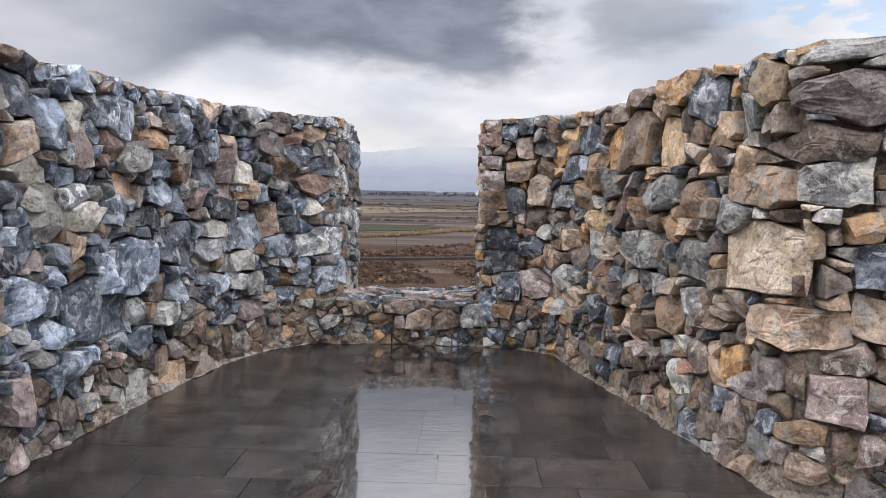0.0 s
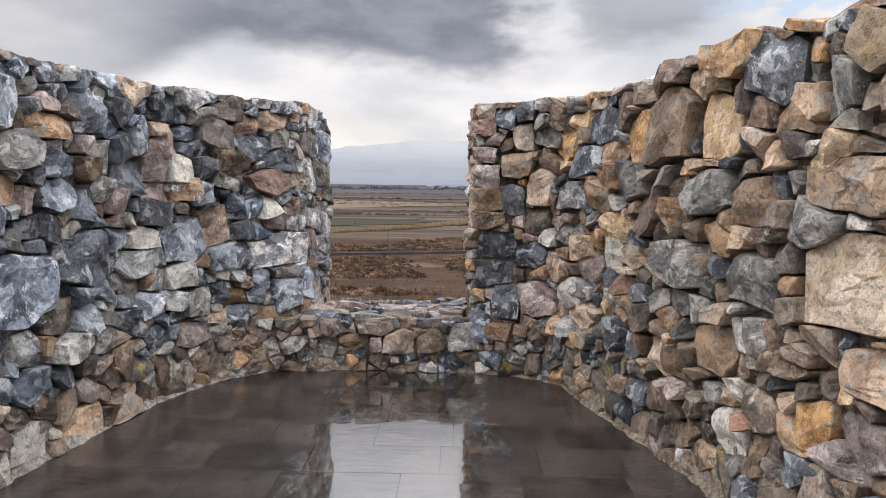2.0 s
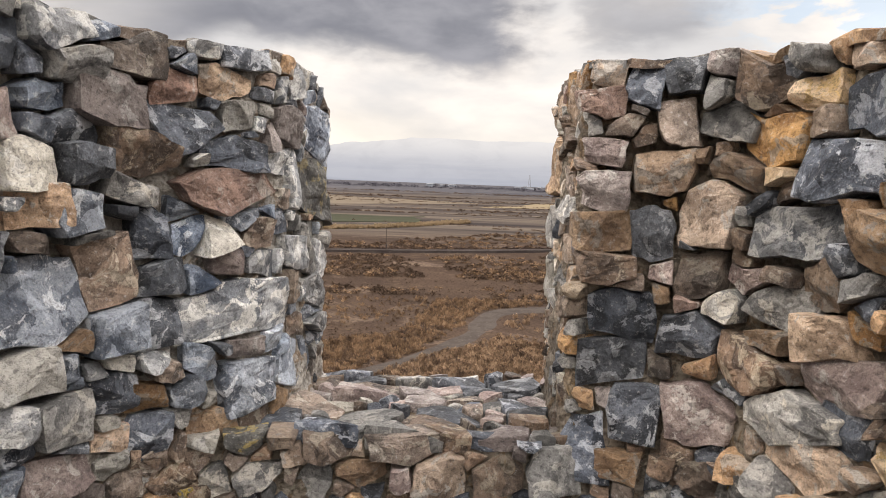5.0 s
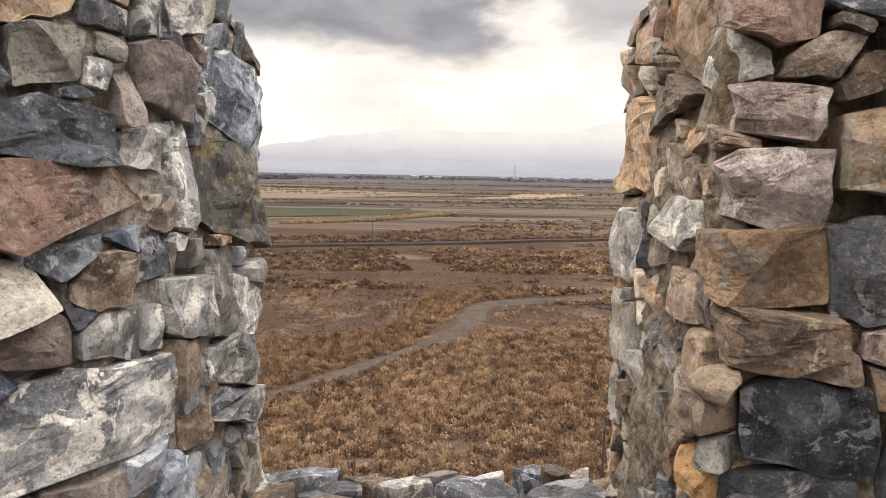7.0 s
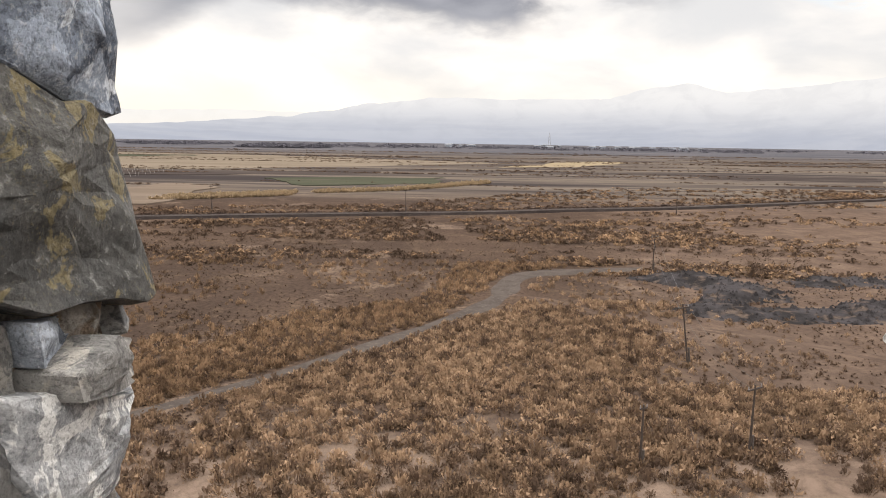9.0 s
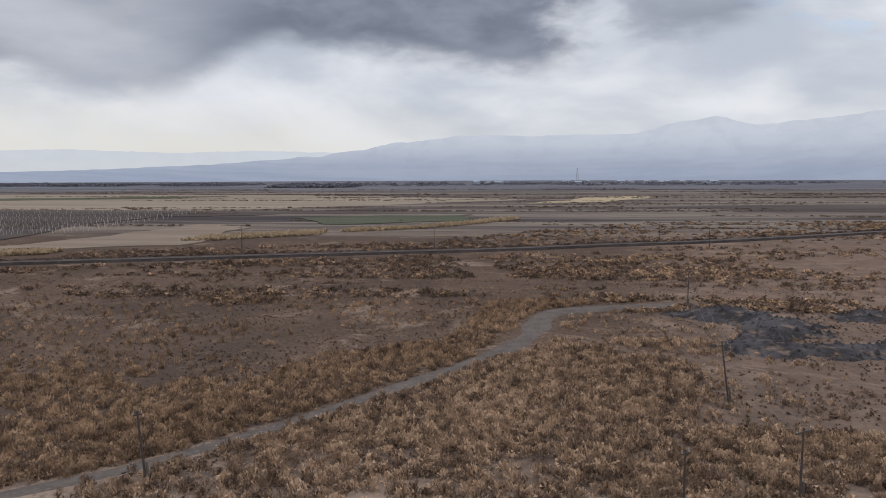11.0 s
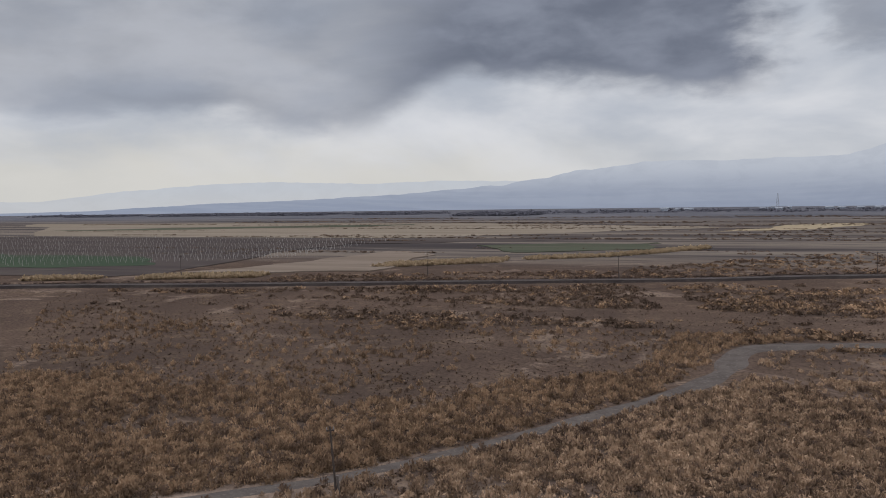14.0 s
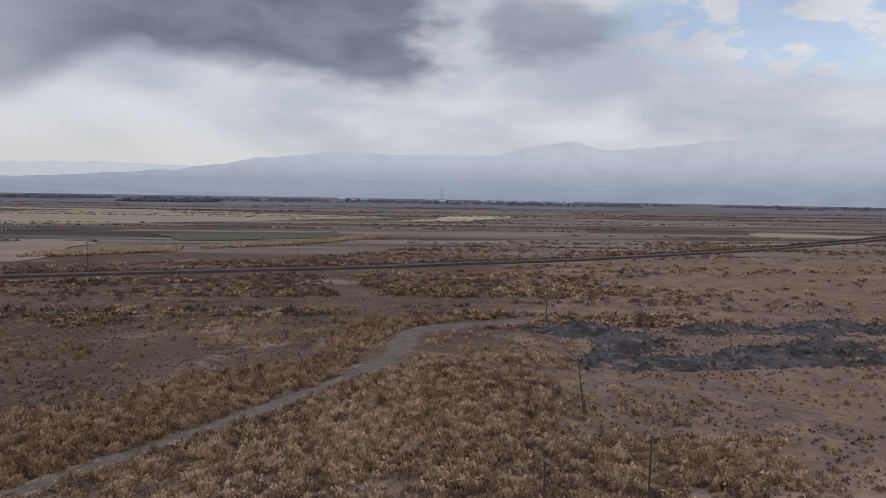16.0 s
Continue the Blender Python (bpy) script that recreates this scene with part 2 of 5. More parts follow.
def ground_material():
    m, nt, bsdf = base_material("dry_steppe_soil")
    vec, _ = object_vec(nt, False)
    n1 = noisef(nt, vec, 0.022, 6, 0.6, 0.5)
    n2 = noisef(nt, vec, 0.22, 8, 0.70, 0.4)
    n3 = noisef(nt, vec, 1.7, 7, 0.75)
    n4 = noisef(nt, vec, 0.07, 6, 0.62, 0.6)
    sepp = node(nt, "ShaderNodeSeparateXYZ", Vector=vec)
    wide = node(nt, "ShaderNodeCombineXYZ", X=calc(nt, "MULTIPLY", sepp.outputs[0], 0.10), Y=sepp.outputs[1]).outputs[0]
    strip = noisef(nt, wide, 0.022, 6, 0.68)
    thin = noisef(nt, wide, 0.09, 5, 0.65)
    col = mixc(nt, step(nt, n1, 0.35, 0.65), (0.0472, 0.0331, 0.0264), (0.0698, 0.0477, 0.0362))
    col = mixc(nt, step(nt, n4, 0.55, 0.66, 0.0, 0.75), col, (0.1444, 0.1049, 0.0806))
    col = mixc(nt, step(nt, n2, 0.50, 0.64, 0.0, 0.55), col, (0.1026, 0.0713, 0.0486))
    col = mixc(nt, step(nt, n3, 0.54, 0.40, 0.0, 0.75), col, (0.0267, 0.0194, 0.0167))
    # trodden pale soil below the old walls
    foot = step(nt, calc(nt, "ADD", sepp.outputs[1], calc(nt, "MULTIPLY", n4, 34.0)), 86.0, 70.0, 0.0, 0.8)
    col = mixc(nt, calc(nt, "MULTIPLY", foot, step(nt, n2, 0.36, 0.60, 0.25, 1.0)), col, (0.200, 0.147, 0.115))
    east = calc(nt, "ADD", calc(nt, "SUBTRACT", sepp.outputs[0], calc(nt, "MULTIPLY", sepp.outputs[1], 0.16)), calc(nt, "MULTIPLY", n4, 30.0))
    col = mixc(nt, calc(nt, "MULTIPLY", step(nt, east, 8.0, 34.0, 0.0, 0.6), step(nt, n2, 0.36, 0.62, 0.4, 1.0)), col, (0.112, 0.079, 0.062))
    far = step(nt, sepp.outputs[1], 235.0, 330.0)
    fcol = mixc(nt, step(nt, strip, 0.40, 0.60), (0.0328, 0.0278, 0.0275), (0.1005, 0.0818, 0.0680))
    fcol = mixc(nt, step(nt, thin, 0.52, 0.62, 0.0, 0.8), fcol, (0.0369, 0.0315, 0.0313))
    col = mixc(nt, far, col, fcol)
    # distance haze over the far plain, put into the base colour as blue-grey
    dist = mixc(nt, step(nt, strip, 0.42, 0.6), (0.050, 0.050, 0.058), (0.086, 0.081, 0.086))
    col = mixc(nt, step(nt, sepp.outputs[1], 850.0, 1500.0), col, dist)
    link(nt, col, bsdf.inputs["Base Color"])
    bsdf.inputs["Roughness"].default_value, bsdf.inputs["Specular IOR Level"].default_value = 1.0, 0.0
    bump(nt, bsdf, calc(nt, "ADD", n2, calc(nt, "MULTIPLY", n3, 0.3)), 0.8, 0.6)
    return m


def plant(name, c0, c1, region=0.03):
    m, nt, bsdf = base_material(name)
    vec, _ = object_vec(nt, False)
    rnd = nt.nodes.new("ShaderNodeNewGeometry").outputs["Random Per Island"]
    n1 = noisef(nt, vec, region, 4, 0.6)
    clump = noisef(nt, vec, 0.55, 2, 0.5)
    tone = calc(nt, "ADD", calc(nt, "MULTIPLY", rnd, 0.22), step(nt, clump, 0.36, 0.64, 0.0, 0.50))
    col = mixc(nt, calc(nt, "ADD", tone, step(nt, n1, 0.3, 0.7, 0.0, 0.33)), c0, c1)
    link(nt, col, bsdf.inputs["Base Color"])
    bsdf.inputs["Roughness"].default_value, bsdf.inputs["Specular IOR Level"].default_value = 1.0, 0.0
    thin = node(nt, "ShaderNodeBsdfTranslucent", Color=col)
    both = node(nt, "ShaderNodeMixShader", Fac=0.10, i1=bsdf.outputs[0], i2=thin.outputs[0])
    link(nt, both.outputs[0], nt.nodes["Material Output"].inputs[0])
    return m


def plain(name, c, rough=0.8, metal=0.0, scale=12.0):
    m, nt, bsdf = base_material(name)
    vec, _ = object_vec(nt, False)
    n = noisef(nt, vec, scale, 5, 0.6)
    col = mixc(nt, step(nt, n, 0.3, 0.7), tuple(v * 0.75 for v in c), tuple(min(1, v * 1.2) for v in c))
    link(nt, col, bsdf.inputs["Base Color"])
    bsdf.inputs["Roughness"].default_value, bsdf.inputs["Metallic"].default_value = rough, metal
    bump(nt, bsdf, n, 0.3, 0.02)
    return m


# Mountain backdrops glow by themselves; air haze and its bands are painted into the colour.
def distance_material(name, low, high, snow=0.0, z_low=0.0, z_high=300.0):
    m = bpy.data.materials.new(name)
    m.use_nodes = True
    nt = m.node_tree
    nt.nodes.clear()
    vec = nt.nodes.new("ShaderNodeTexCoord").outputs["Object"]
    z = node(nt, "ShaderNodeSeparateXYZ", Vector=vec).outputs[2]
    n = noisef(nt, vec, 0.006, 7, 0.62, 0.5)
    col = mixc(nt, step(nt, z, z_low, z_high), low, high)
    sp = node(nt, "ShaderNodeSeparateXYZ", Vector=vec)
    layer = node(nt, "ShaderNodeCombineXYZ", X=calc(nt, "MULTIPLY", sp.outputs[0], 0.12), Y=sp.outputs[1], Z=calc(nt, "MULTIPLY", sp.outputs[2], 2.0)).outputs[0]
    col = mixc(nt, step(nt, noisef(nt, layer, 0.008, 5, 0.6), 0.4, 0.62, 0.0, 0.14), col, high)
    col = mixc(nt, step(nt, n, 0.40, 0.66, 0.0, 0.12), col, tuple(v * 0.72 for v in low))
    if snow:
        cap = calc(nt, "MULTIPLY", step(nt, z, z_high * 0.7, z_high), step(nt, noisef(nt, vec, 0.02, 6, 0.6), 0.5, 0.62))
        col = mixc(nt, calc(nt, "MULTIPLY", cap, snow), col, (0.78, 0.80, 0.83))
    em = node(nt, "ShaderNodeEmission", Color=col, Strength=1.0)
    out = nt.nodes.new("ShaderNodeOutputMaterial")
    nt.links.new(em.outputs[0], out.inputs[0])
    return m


MORTAR = mortar_material("rough_earth_mortar", (0.22, 0.178, 0.138), (0.42, 0.355, 0.285))
MORTAR_PALE = mortar_material("rough_lime_mortar", (0.38, 0.345, 0.31), (0.66, 0.625, 0.58))
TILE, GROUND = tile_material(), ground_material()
ROAD = soil("brown_grey_gravel_road", (0.050, 0.042, 0.038), (0.068, 0.057, 0.051), (0.088, 0.073, 0.064), 0.4, 2.5)
TRACK = soil("sandy_track", (0.0597, 0.0421, 0.0337), (0.0903, 0.0643, 0.0505), (0.0490, 0.0352, 0.0283), 0.15, 0.9)
SLAG = soil("dark_slag_heap", (0.020, 0.0185, 0.0190), (0.044, 0.040, 0.042), (0.085, 0.064, 0.052), 0.22, 0.4, 1.0, 0.8)
BALLAST = soil("brown_railway_ballast", (0.016, 0.013, 0.0125), (0.026, 0.021, 0.0195), (0.036, 0.029, 0.026), 0.2, 1.2)
BALLAST_TOP = soil("worn_ballast", (0.085, 0.073, 0.070), (0.11, 0.095, 0.090), (0.065, 0.055, 0.052), 0.2, 1.2)
SHRUB = plant("dry_rust_shrub", (0.046, 0.029, 0.020), (0.300, 0.195, 0.122))
SHRUB_TAN = plant("dry_tan_shrub", (0.060, 0.038, 0.026), (0.350, 0.236, 0.156))
SHRUB_MID = plant("dry_brown_shrub", (0.032, 0.0225, 0.018), (0.128, 0.086, 0.062))
SHRUB_DARK = plant("dry_dark_shrub", (0.046, 0.031, 0.024), (0.148, 0.098, 0.068))
SHRUB_BANK = plant("dead_blackish_scrub", (0.022, 0.016, 0.015), (0.060, 0.042, 0.035))
REED = plant("yellow_reed", (0.20, 0.145, 0.09), (0.29, 0.215, 0.14))
# horizon trees: haze is mixed into their bluish grey
TREE = plant("bare_trees_in_haze", (0.068, 0.066, 0.078), (0.10, 0.097, 0.114))
WOOD = plain("weathered_pole_wood", (0.034, 0.023, 0.018), 0.95)
CONCRETE = plain("concrete_post", (0.25, 0.23, 0.215))
RUST = plain("rusty_rail_steel", (0.060, 0.046, 0.040), 0.7)
STUB = plain("weathered_concrete_stub", (0.060, 0.047, 0.040), 0.95)
STEEL = plain("dull_steel", (0.22, 0.22, 0.23), 0.5, 0.8)
CERAMIC = plain("grey_ceramic", (0.16, 0.15, 0.15), 0.4)
WIRE = plain("dull_wire", (0.06, 0.06, 0.062), 0.6, 0.5)
# white village walls and their roofs, dulled to blue-grey as painted haze
HAZED_WALL = plain("hazed_far_wall", (0.16, 0.175, 0.205), 0.9, 0, 0.2)
HAZED_ROOF = plain("hazed_far_roof", (0.15, 0.16, 0.18), 0.9, 0, 0.2)


# ---------------------------------------------------------------- mesh helpers
def mesh_from(name, verts, faces, material, smooth=False):
    me = bpy.data.meshes.new(name)
    me.from_pydata([tuple(v) for v in verts], [], faces)
    me.materials.append(material)
    if smooth:
        me.shade_smooth()
    me.update()
    return me


def piece(name, verts, faces, material, parent=None, label="", smooth=False):
    ob = new(name, mesh_from(name, verts, faces, material, smooth))
    if parent:
        ob.parent = parent
    if label:
        ob["label"] = label
    return ob


def part(name, bm, material, parent, label=""):
    me = bpy.data.meshes.new(name)
    bm.to_mesh(me)
    bm.free()
    me.materials.append(material)
    ob = new(name, me)
    ob.parent = parent
    if label:
        ob["label"] = label
    return ob


def box_bm(cx, cy, cz, sx, sy, sz, bevel=0.0):
    bm = bmesh.new()
    bmesh.ops.create_cube(bm, size=1.0, matrix=Matrix.Translation((cx, cy, cz)) @ Matrix.Diagonal((sx, sy, sz, 1)))
    if bevel:
        bmesh.ops.bevel(bm, geom=bm.edges[:], offset=bevel, segments=1, affect="EDGES")
    return bm


def rod(verts, faces, a, b, r0, r1, n=8):
    """Adds a tapered rod from a to b to the lists."""
    a, b = Vector(a), Vector(b)
    q = (b - a).to_track_quat("Z", "Y")
    k = len(verts)
    for p, r in ((a, r0), (b, r1)):
        for i in range(n):
            w = 2 * math.pi * i / n
            verts.append(p + q @ Vector((r * math.cos(w), r * math.sin(w), 0)))
    for i in range(n):
        j = (i + 1) % n
        faces.append((k + i, k + j, k + n + j, k + n + i))
    faces.append(tuple(range(k + n - 1, k - 1, -1)))
    faces.append(tuple(range(k + n, k + 2 * n)))


# ---------------------------------------------------------------- rubble masonry
class Run:
    """A wall's foot line seen from above, with rounded corners; s runs along it, the face looks to the right of the way when side is 1."""

    def __init__(self, points, side=1, rounding=2):
        pts = [Vector(p) for p in points]
        for _ in range(rounding):
            out = [pts[0]]
            for a, b in zip(pts, pts[1:]):
                out += [a.lerp(b, 0.25), a.lerp(b, 0.75)]
            pts = out + [pts[-1]]
        self.pts, self.side = pts, side
        self.s = [0.0]
        for a, b in zip(pts, pts[1:]):
            self.s.append(self.s[-1] + (b - a).length)
        self.length = self.s[-1]

    def at(self, s):
        s = min(max(s, 0.0), self.length)
        k = 0
        while k < len(self.s) - 2 and self.s[k + 1] < s:
            k += 1
        a, b = self.pts[k], self.pts[k + 1]
        p = a.lerp(b, (s - self.s[k]) / max(1e-6, self.s[k + 1] - self.s[k]))
        d = self.way(s)
        n = Vector((d.y, -d.x)) * self.side
        return p, n

    def way(self, s):
        e = 0.04
        return (self.point(s + e) - self.point(s - e)).normalized()

    def point(self, s):
        s = min(max(s, 1e-4), self.length - 1e-4)
        k = 0
        while k < len(self.s) - 2 and self.s[k + 1] < s:
            k += 1
        return self.pts[k].lerp(self.pts[k + 1], (s - self.s[k]) / max(1e-6, self.s[k + 1] - self.s[k]))


def clip(poly, nx, ny, c):
    """Keeps the part of a polygon with nx*x + ny*y <= c."""
    out = []
    for i, p in enumerate(poly):
        q = poly[(i + 1) % len(poly)]
        dp, dq = nx * p[0] + ny * p[1] - c, nx * q[0] + ny * q[1] - c
        if dp <= 0:
            out.append(p)
        if dp * dq < 0:
            f = dp / (dp - dq)
            out.append((p[0] + f * (q[0] - p[0]), p[1] + f * (q[1] - p[1])))
    return out


def reach(rx, ry, turn, dx, dy):
    """How far an upright or tilted ellipse reaches towards (dx, dy)."""
    c, n = math.cos(turn), math.sin(turn)
    d = math.hypot(dx, dy) or 1e-6
    u, v = (dx * c + dy * n) / d, (-dx * n + dy * c) / d
    return 1.0 / math.sqrt((u / rx) ** 2 + (v / ry) ** 2)


def rubble_cells(length, height, features, rng, sizes, stretch=1.6, skip=None, square=None):
    """Fills a strip with close-set angular stones; returns (centre, outline, kind, is a feature) each. features: (s, z, width, height, kind)."""
    seeds = [(f[0], f[1], f[2] * 0.52, f[3] * 0.52, 0.0, f[4]) for f in features]
    fixed = len(seeds)
    grid = {}

    def add(seed):
        grid.setdefault((int(seed[0] // 0.3), int(seed[1] // 0.3)), []).append(seed)

    for q in seeds:
        add(q)
    for r_lo, r_hi, tries in sizes:
        for _ in range(int(tries * length * height)):
            r = rng.uniform(r_lo, r_hi)
            k = stretch * rng.uniform(0.65, 1.5)
            rx, ry, turn = r * math.sqrt(k), r / math.sqrt(k), rng.gauss(0, 0.45)
            x, y = rng.uniform(0, length), rng.uniform(0, height)
            if skip and skip(x, y):
                continue
            gx, gy = int(x // 0.3), int(y // 0.3)
            free = True
            for i in (-1, 0, 1):
                for j in (-1, 0, 1):
                    for a, b, qx, qy, qt, _k in grid.get((gx + i, gy + j), ()):
                        dx, dy = a - x, b - y
                        if math.hypot(dx, dy) < 0.84 * (reach(rx, ry, turn, dx, dy) + reach(qx, qy, qt, dx, dy)):
                            free = False
                            break
                    if not free:
                        break
                if not free:
                    break
            if free:
                seeds.append((x, y, rx, ry, turn, None))
                add(seeds[-1])
    arr = np.array([(q[0], q[1]) for q in seeds])
    cells = []
    for i, (x, y, rx, ry, turn, kind) in enumerate(seeds):
        d2 = (arr[:, 0] - x) ** 2 + (arr[:, 1] - y) ** 2
        poly = [(0, 0), (length, 0), (length, height), (0, height)]
        for j in np.argsort(d2)[1:26]:
            a, b, qx, qy, qt, _k = seeds[j]
            nx, ny = a - x, b - y
            d = math.hypot(nx, ny)
            r0, r1 = reach(rx, ry, turn, nx, ny), reach(qx, qy, qt, nx, ny)
            t = r0 / (r0 + r1)
            cut = bool(square and square(x, y))
            w = rng.uniform(-0.16, 0.16) if cut else rng.uniform(-0.26, 0.26)
            # joints lean towards level or upright
            own, other = i < fixed, j < fixed
            ang = math.atan2(ny, nx)
            side = math.atan2(ny / (qy if other else ry), nx / (qx if other else rx))
            w += ((0.8 if own or other else 0.4) if cut else (0.6 if own or other else 0.2)) * (round(side / (math.pi / 2)) * math.pi / 2 - ang)
            mx, my = math.cos(ang + w), math.sin(ang + w)
            c = mx * (x + nx * t) + my * (y + ny * t)
            here = mx * x + my * y
            if own:
                c = max(c, here + 0.95 * reach(rx, ry, turn, mx, my))
            elif other:
                c = max(min(c, mx * a + my * b - 0.97 * reach(qx, qy, qt, mx, my)), here + 0.35 * reach(rx, ry, turn, mx, my))
            poly = clip(poly, mx, my, c)
            if len(poly) < 3:
                break
        for k in range(6):
            if len(poly) < 3:
                break
            w = 2 * math.pi * (k + rng.uniform(-0.45, 0.45)) / 6
            poly = clip(poly, math.cos(w), math.sin(w), math.cos(w) * x + math.sin(w) * y + 2.3 * reach(rx, ry, turn, math.cos(w), math.sin(w)))
        # blunt the stone to its few main corners
        while len(poly) > 4:
            tri = [abs((poly[k][0] - poly[k - 1][0]) * (poly[(k + 1) % len(poly)][1] - poly[k - 1][1]) - (poly[k][1] - poly[k - 1][1]) * (poly[(k + 1) % len(poly)][0] - poly[k - 1][0])) for k in range(len(poly))]
            k = tri.index(min(tri))
            if tri[k] > 0.085 * rx * ry * math.pi:
                break
            poly = poly[:k] + poly[k + 1:]
        if len(poly) > 2:
            cells.append(((x, y), poly, kind, i < fixed))
    return cells


def stone_shape(poly, rng, proud, detail=1, gap=0.0055):
    """One stone in wall coordinates: (s, z, depth) vertices and faces."""
    cx = sum(p[0] for p in poly) / len(poly)
    cy = sum(p[1] for p in poly) / len(poly)
    area = 0.5 * abs(sum(p[0] * q[1] - q[0] * p[1] for p, q in zip(poly, poly[1:] + poly[:1])))
    r = math.sqrt(area / math.pi)
    if r < 0.011:
        return None
    ring = []
    n = len(poly)
    for i in range(n):
        p, q = poly[i], poly[(i + 1) % n]
        ln = math.hypot(q[0] - p[0], q[1] - p[1])
        cut = min(0.2, 0.005 / max(ln, 1e-5))
        ring.append((p[0] + (q[0] - p[0]) * cut, p[1] + (q[1] - p[1]) * cut))
        if ln > 0.5 * r:
            steps = 1 + detail if ln > 0.9 * r else 1
            for k in range(1, steps + 1):
                f = cut + (1 - 2 * cut) * k / (steps + 1)
                ring.append((p[0] + (q[0] - p[0]) * f + rng.uniform(-1, 1) * 0.07 * r, p[1] + (q[1] - p[1]) * f + rng.uniform(-1, 1) * 0.07 * r))
            ring.append((p[0] + (q[0] - p[0]) * (1 - cut), p[1] + (q[1] - p[1]) * (1 - cut)))
    k = len(ring)
    shrink = 1 - gap / max(r, 0.02)
    planes = [(0.0, 0.0, proud * rng.uniform(0.9, 1.2))]
    for _ in range(rng.choice((1, 2, 2, 3, 3))):
        w = rng.uniform(0, 2 * math.pi)
        t = rng.uniform(0.20, 1.1) * min(1.0, 0.085 / r) * (0.5 if detail == 2 else 1.0)
        planes.append((math.cos(w) * t, math.sin(w) * t, proud * rng.uniform(0.75, 1.35)))
    tx, ty = rng.gauss(0, 0.17) * min(1.0, 0.08 / r), rng.gauss(0, 0.17) * min(1.0, 0.08 / r)
    scales = ((1.0, 0.94, 0.72, 0.45, 0.22) if r < 0.06 else (1.0, 0.96, 0.84, 0.68, 0.50, 0.32, 0.15)) if detail < 2 else (1.0, 0.965, 0.87, 0.70, 0.52, 0.34, 0.17)
    seed = Vector((rng.uniform(0, 90), rng.uniform(0, 90), 0))

    def depth(x, y, f):
        u, v = x - cx, y - cy
        h = min(c + a * u + b * v for a, b, c in planes) + tx * u + ty * v
        edge = 0.55 if f > 0.99 else 1.0
        at = Vector((x, y, 0)) + seed
        wob = 0.011 * noise.fractal(at * 13.0, 1.0, 2.0, 3) - 0.022 * abs(noise.noise(at * 9.0)) + 0.005
        wob += min(0.030, max(0.0, 0.2 * (r - 0.07))) * noise.noise(at * 6.0)
        return max(-0.012, (h + wob) * edge)

    verts, faces = [], []
    for x, y in ring:
        verts.append((cx + (x - cx) * shrink * 0.96, cy + (y - cy) * shrink * 0.96, -0.10))
    for f in scales:
        for x, y in ring:
            px, py = cx + (x - cx) * shrink * f, cy + (y - cy) * shrink * f
            verts.append((px, py, depth(px, py, f)))
    verts.append((cx, cy, depth(cx, cy, 0)))
    rows = len(scales) + 1
    for a in range(rows - 1):
        for i in range(k):
            j = (i + 1) % k
            faces.append((a * k + i, a * k + j, (a + 1) * k + j, (a + 1) * k + i))
    for i in range(k):
        faces.append(((rows - 1) * k + i, (rows - 1) * k + (i + 1) % k, rows * k))
    return verts, faces


def crest(s, seed, top):
    """Height of a wall's uneven top along its run."""
    h = top + 0.03 * noise.noise(Vector((s * 2.1, seed, 0))) + 0.028 * noise.noise(Vector((s * 7.0, seed, 3)))
    if seed == 5.0:
        y = EAST.point(s).y
        h += 0.055 * min(1.0, max(0.0, (6.65 - y) / 0.15)) + 0.02 * min(1.0, max(0.0, (5.35 - y) / 0.15))
    elif seed == 1.0:
        p = WEST.point(s)
        h -= 0.17 * min(1.0, max(0.0, (p.y - 8.6) / 0.7)) ** 2
    return h


def choose(rng, mix):
    total = sum(w for _, w in mix)
    x = rng.uniform(0, total)
    for kind, w in mix:
        x -= w
        if x <= 0:
            return kind
    return mix[-1][0]


LEFT_MIX = (("basalt", 3.4), ("blue", 7.2), ("grey", 2.6), ("lime", 2.4), ("pale", 0.7), ("tan", 0.9), ("red", 0.2), ("mauve", 1.2), ("brown", 1.6))
RIGHT_MIX = (("basalt", 2.4), ("grey", 2.8), ("pale", 0.5), ("cream", 1.1), ("tan", 4.4), ("ochre", 0.9), ("red", 0.4), ("mauve", 1.6), ("brown", 3.4))
FOOT_MIX = (("grey", 1.6), ("tan", 0.9), ("brown", 5.5), ("mauve", 1.3), ("pale", 0.3), ("basalt", 1.6), ("moss", 0.8), ("ochre", 0.2))
SIZES = ((0.095, 0.125, 14), (0.065, 0.092, 70), (0.044, 0.062, 190), (0.027, 0.040, 70))


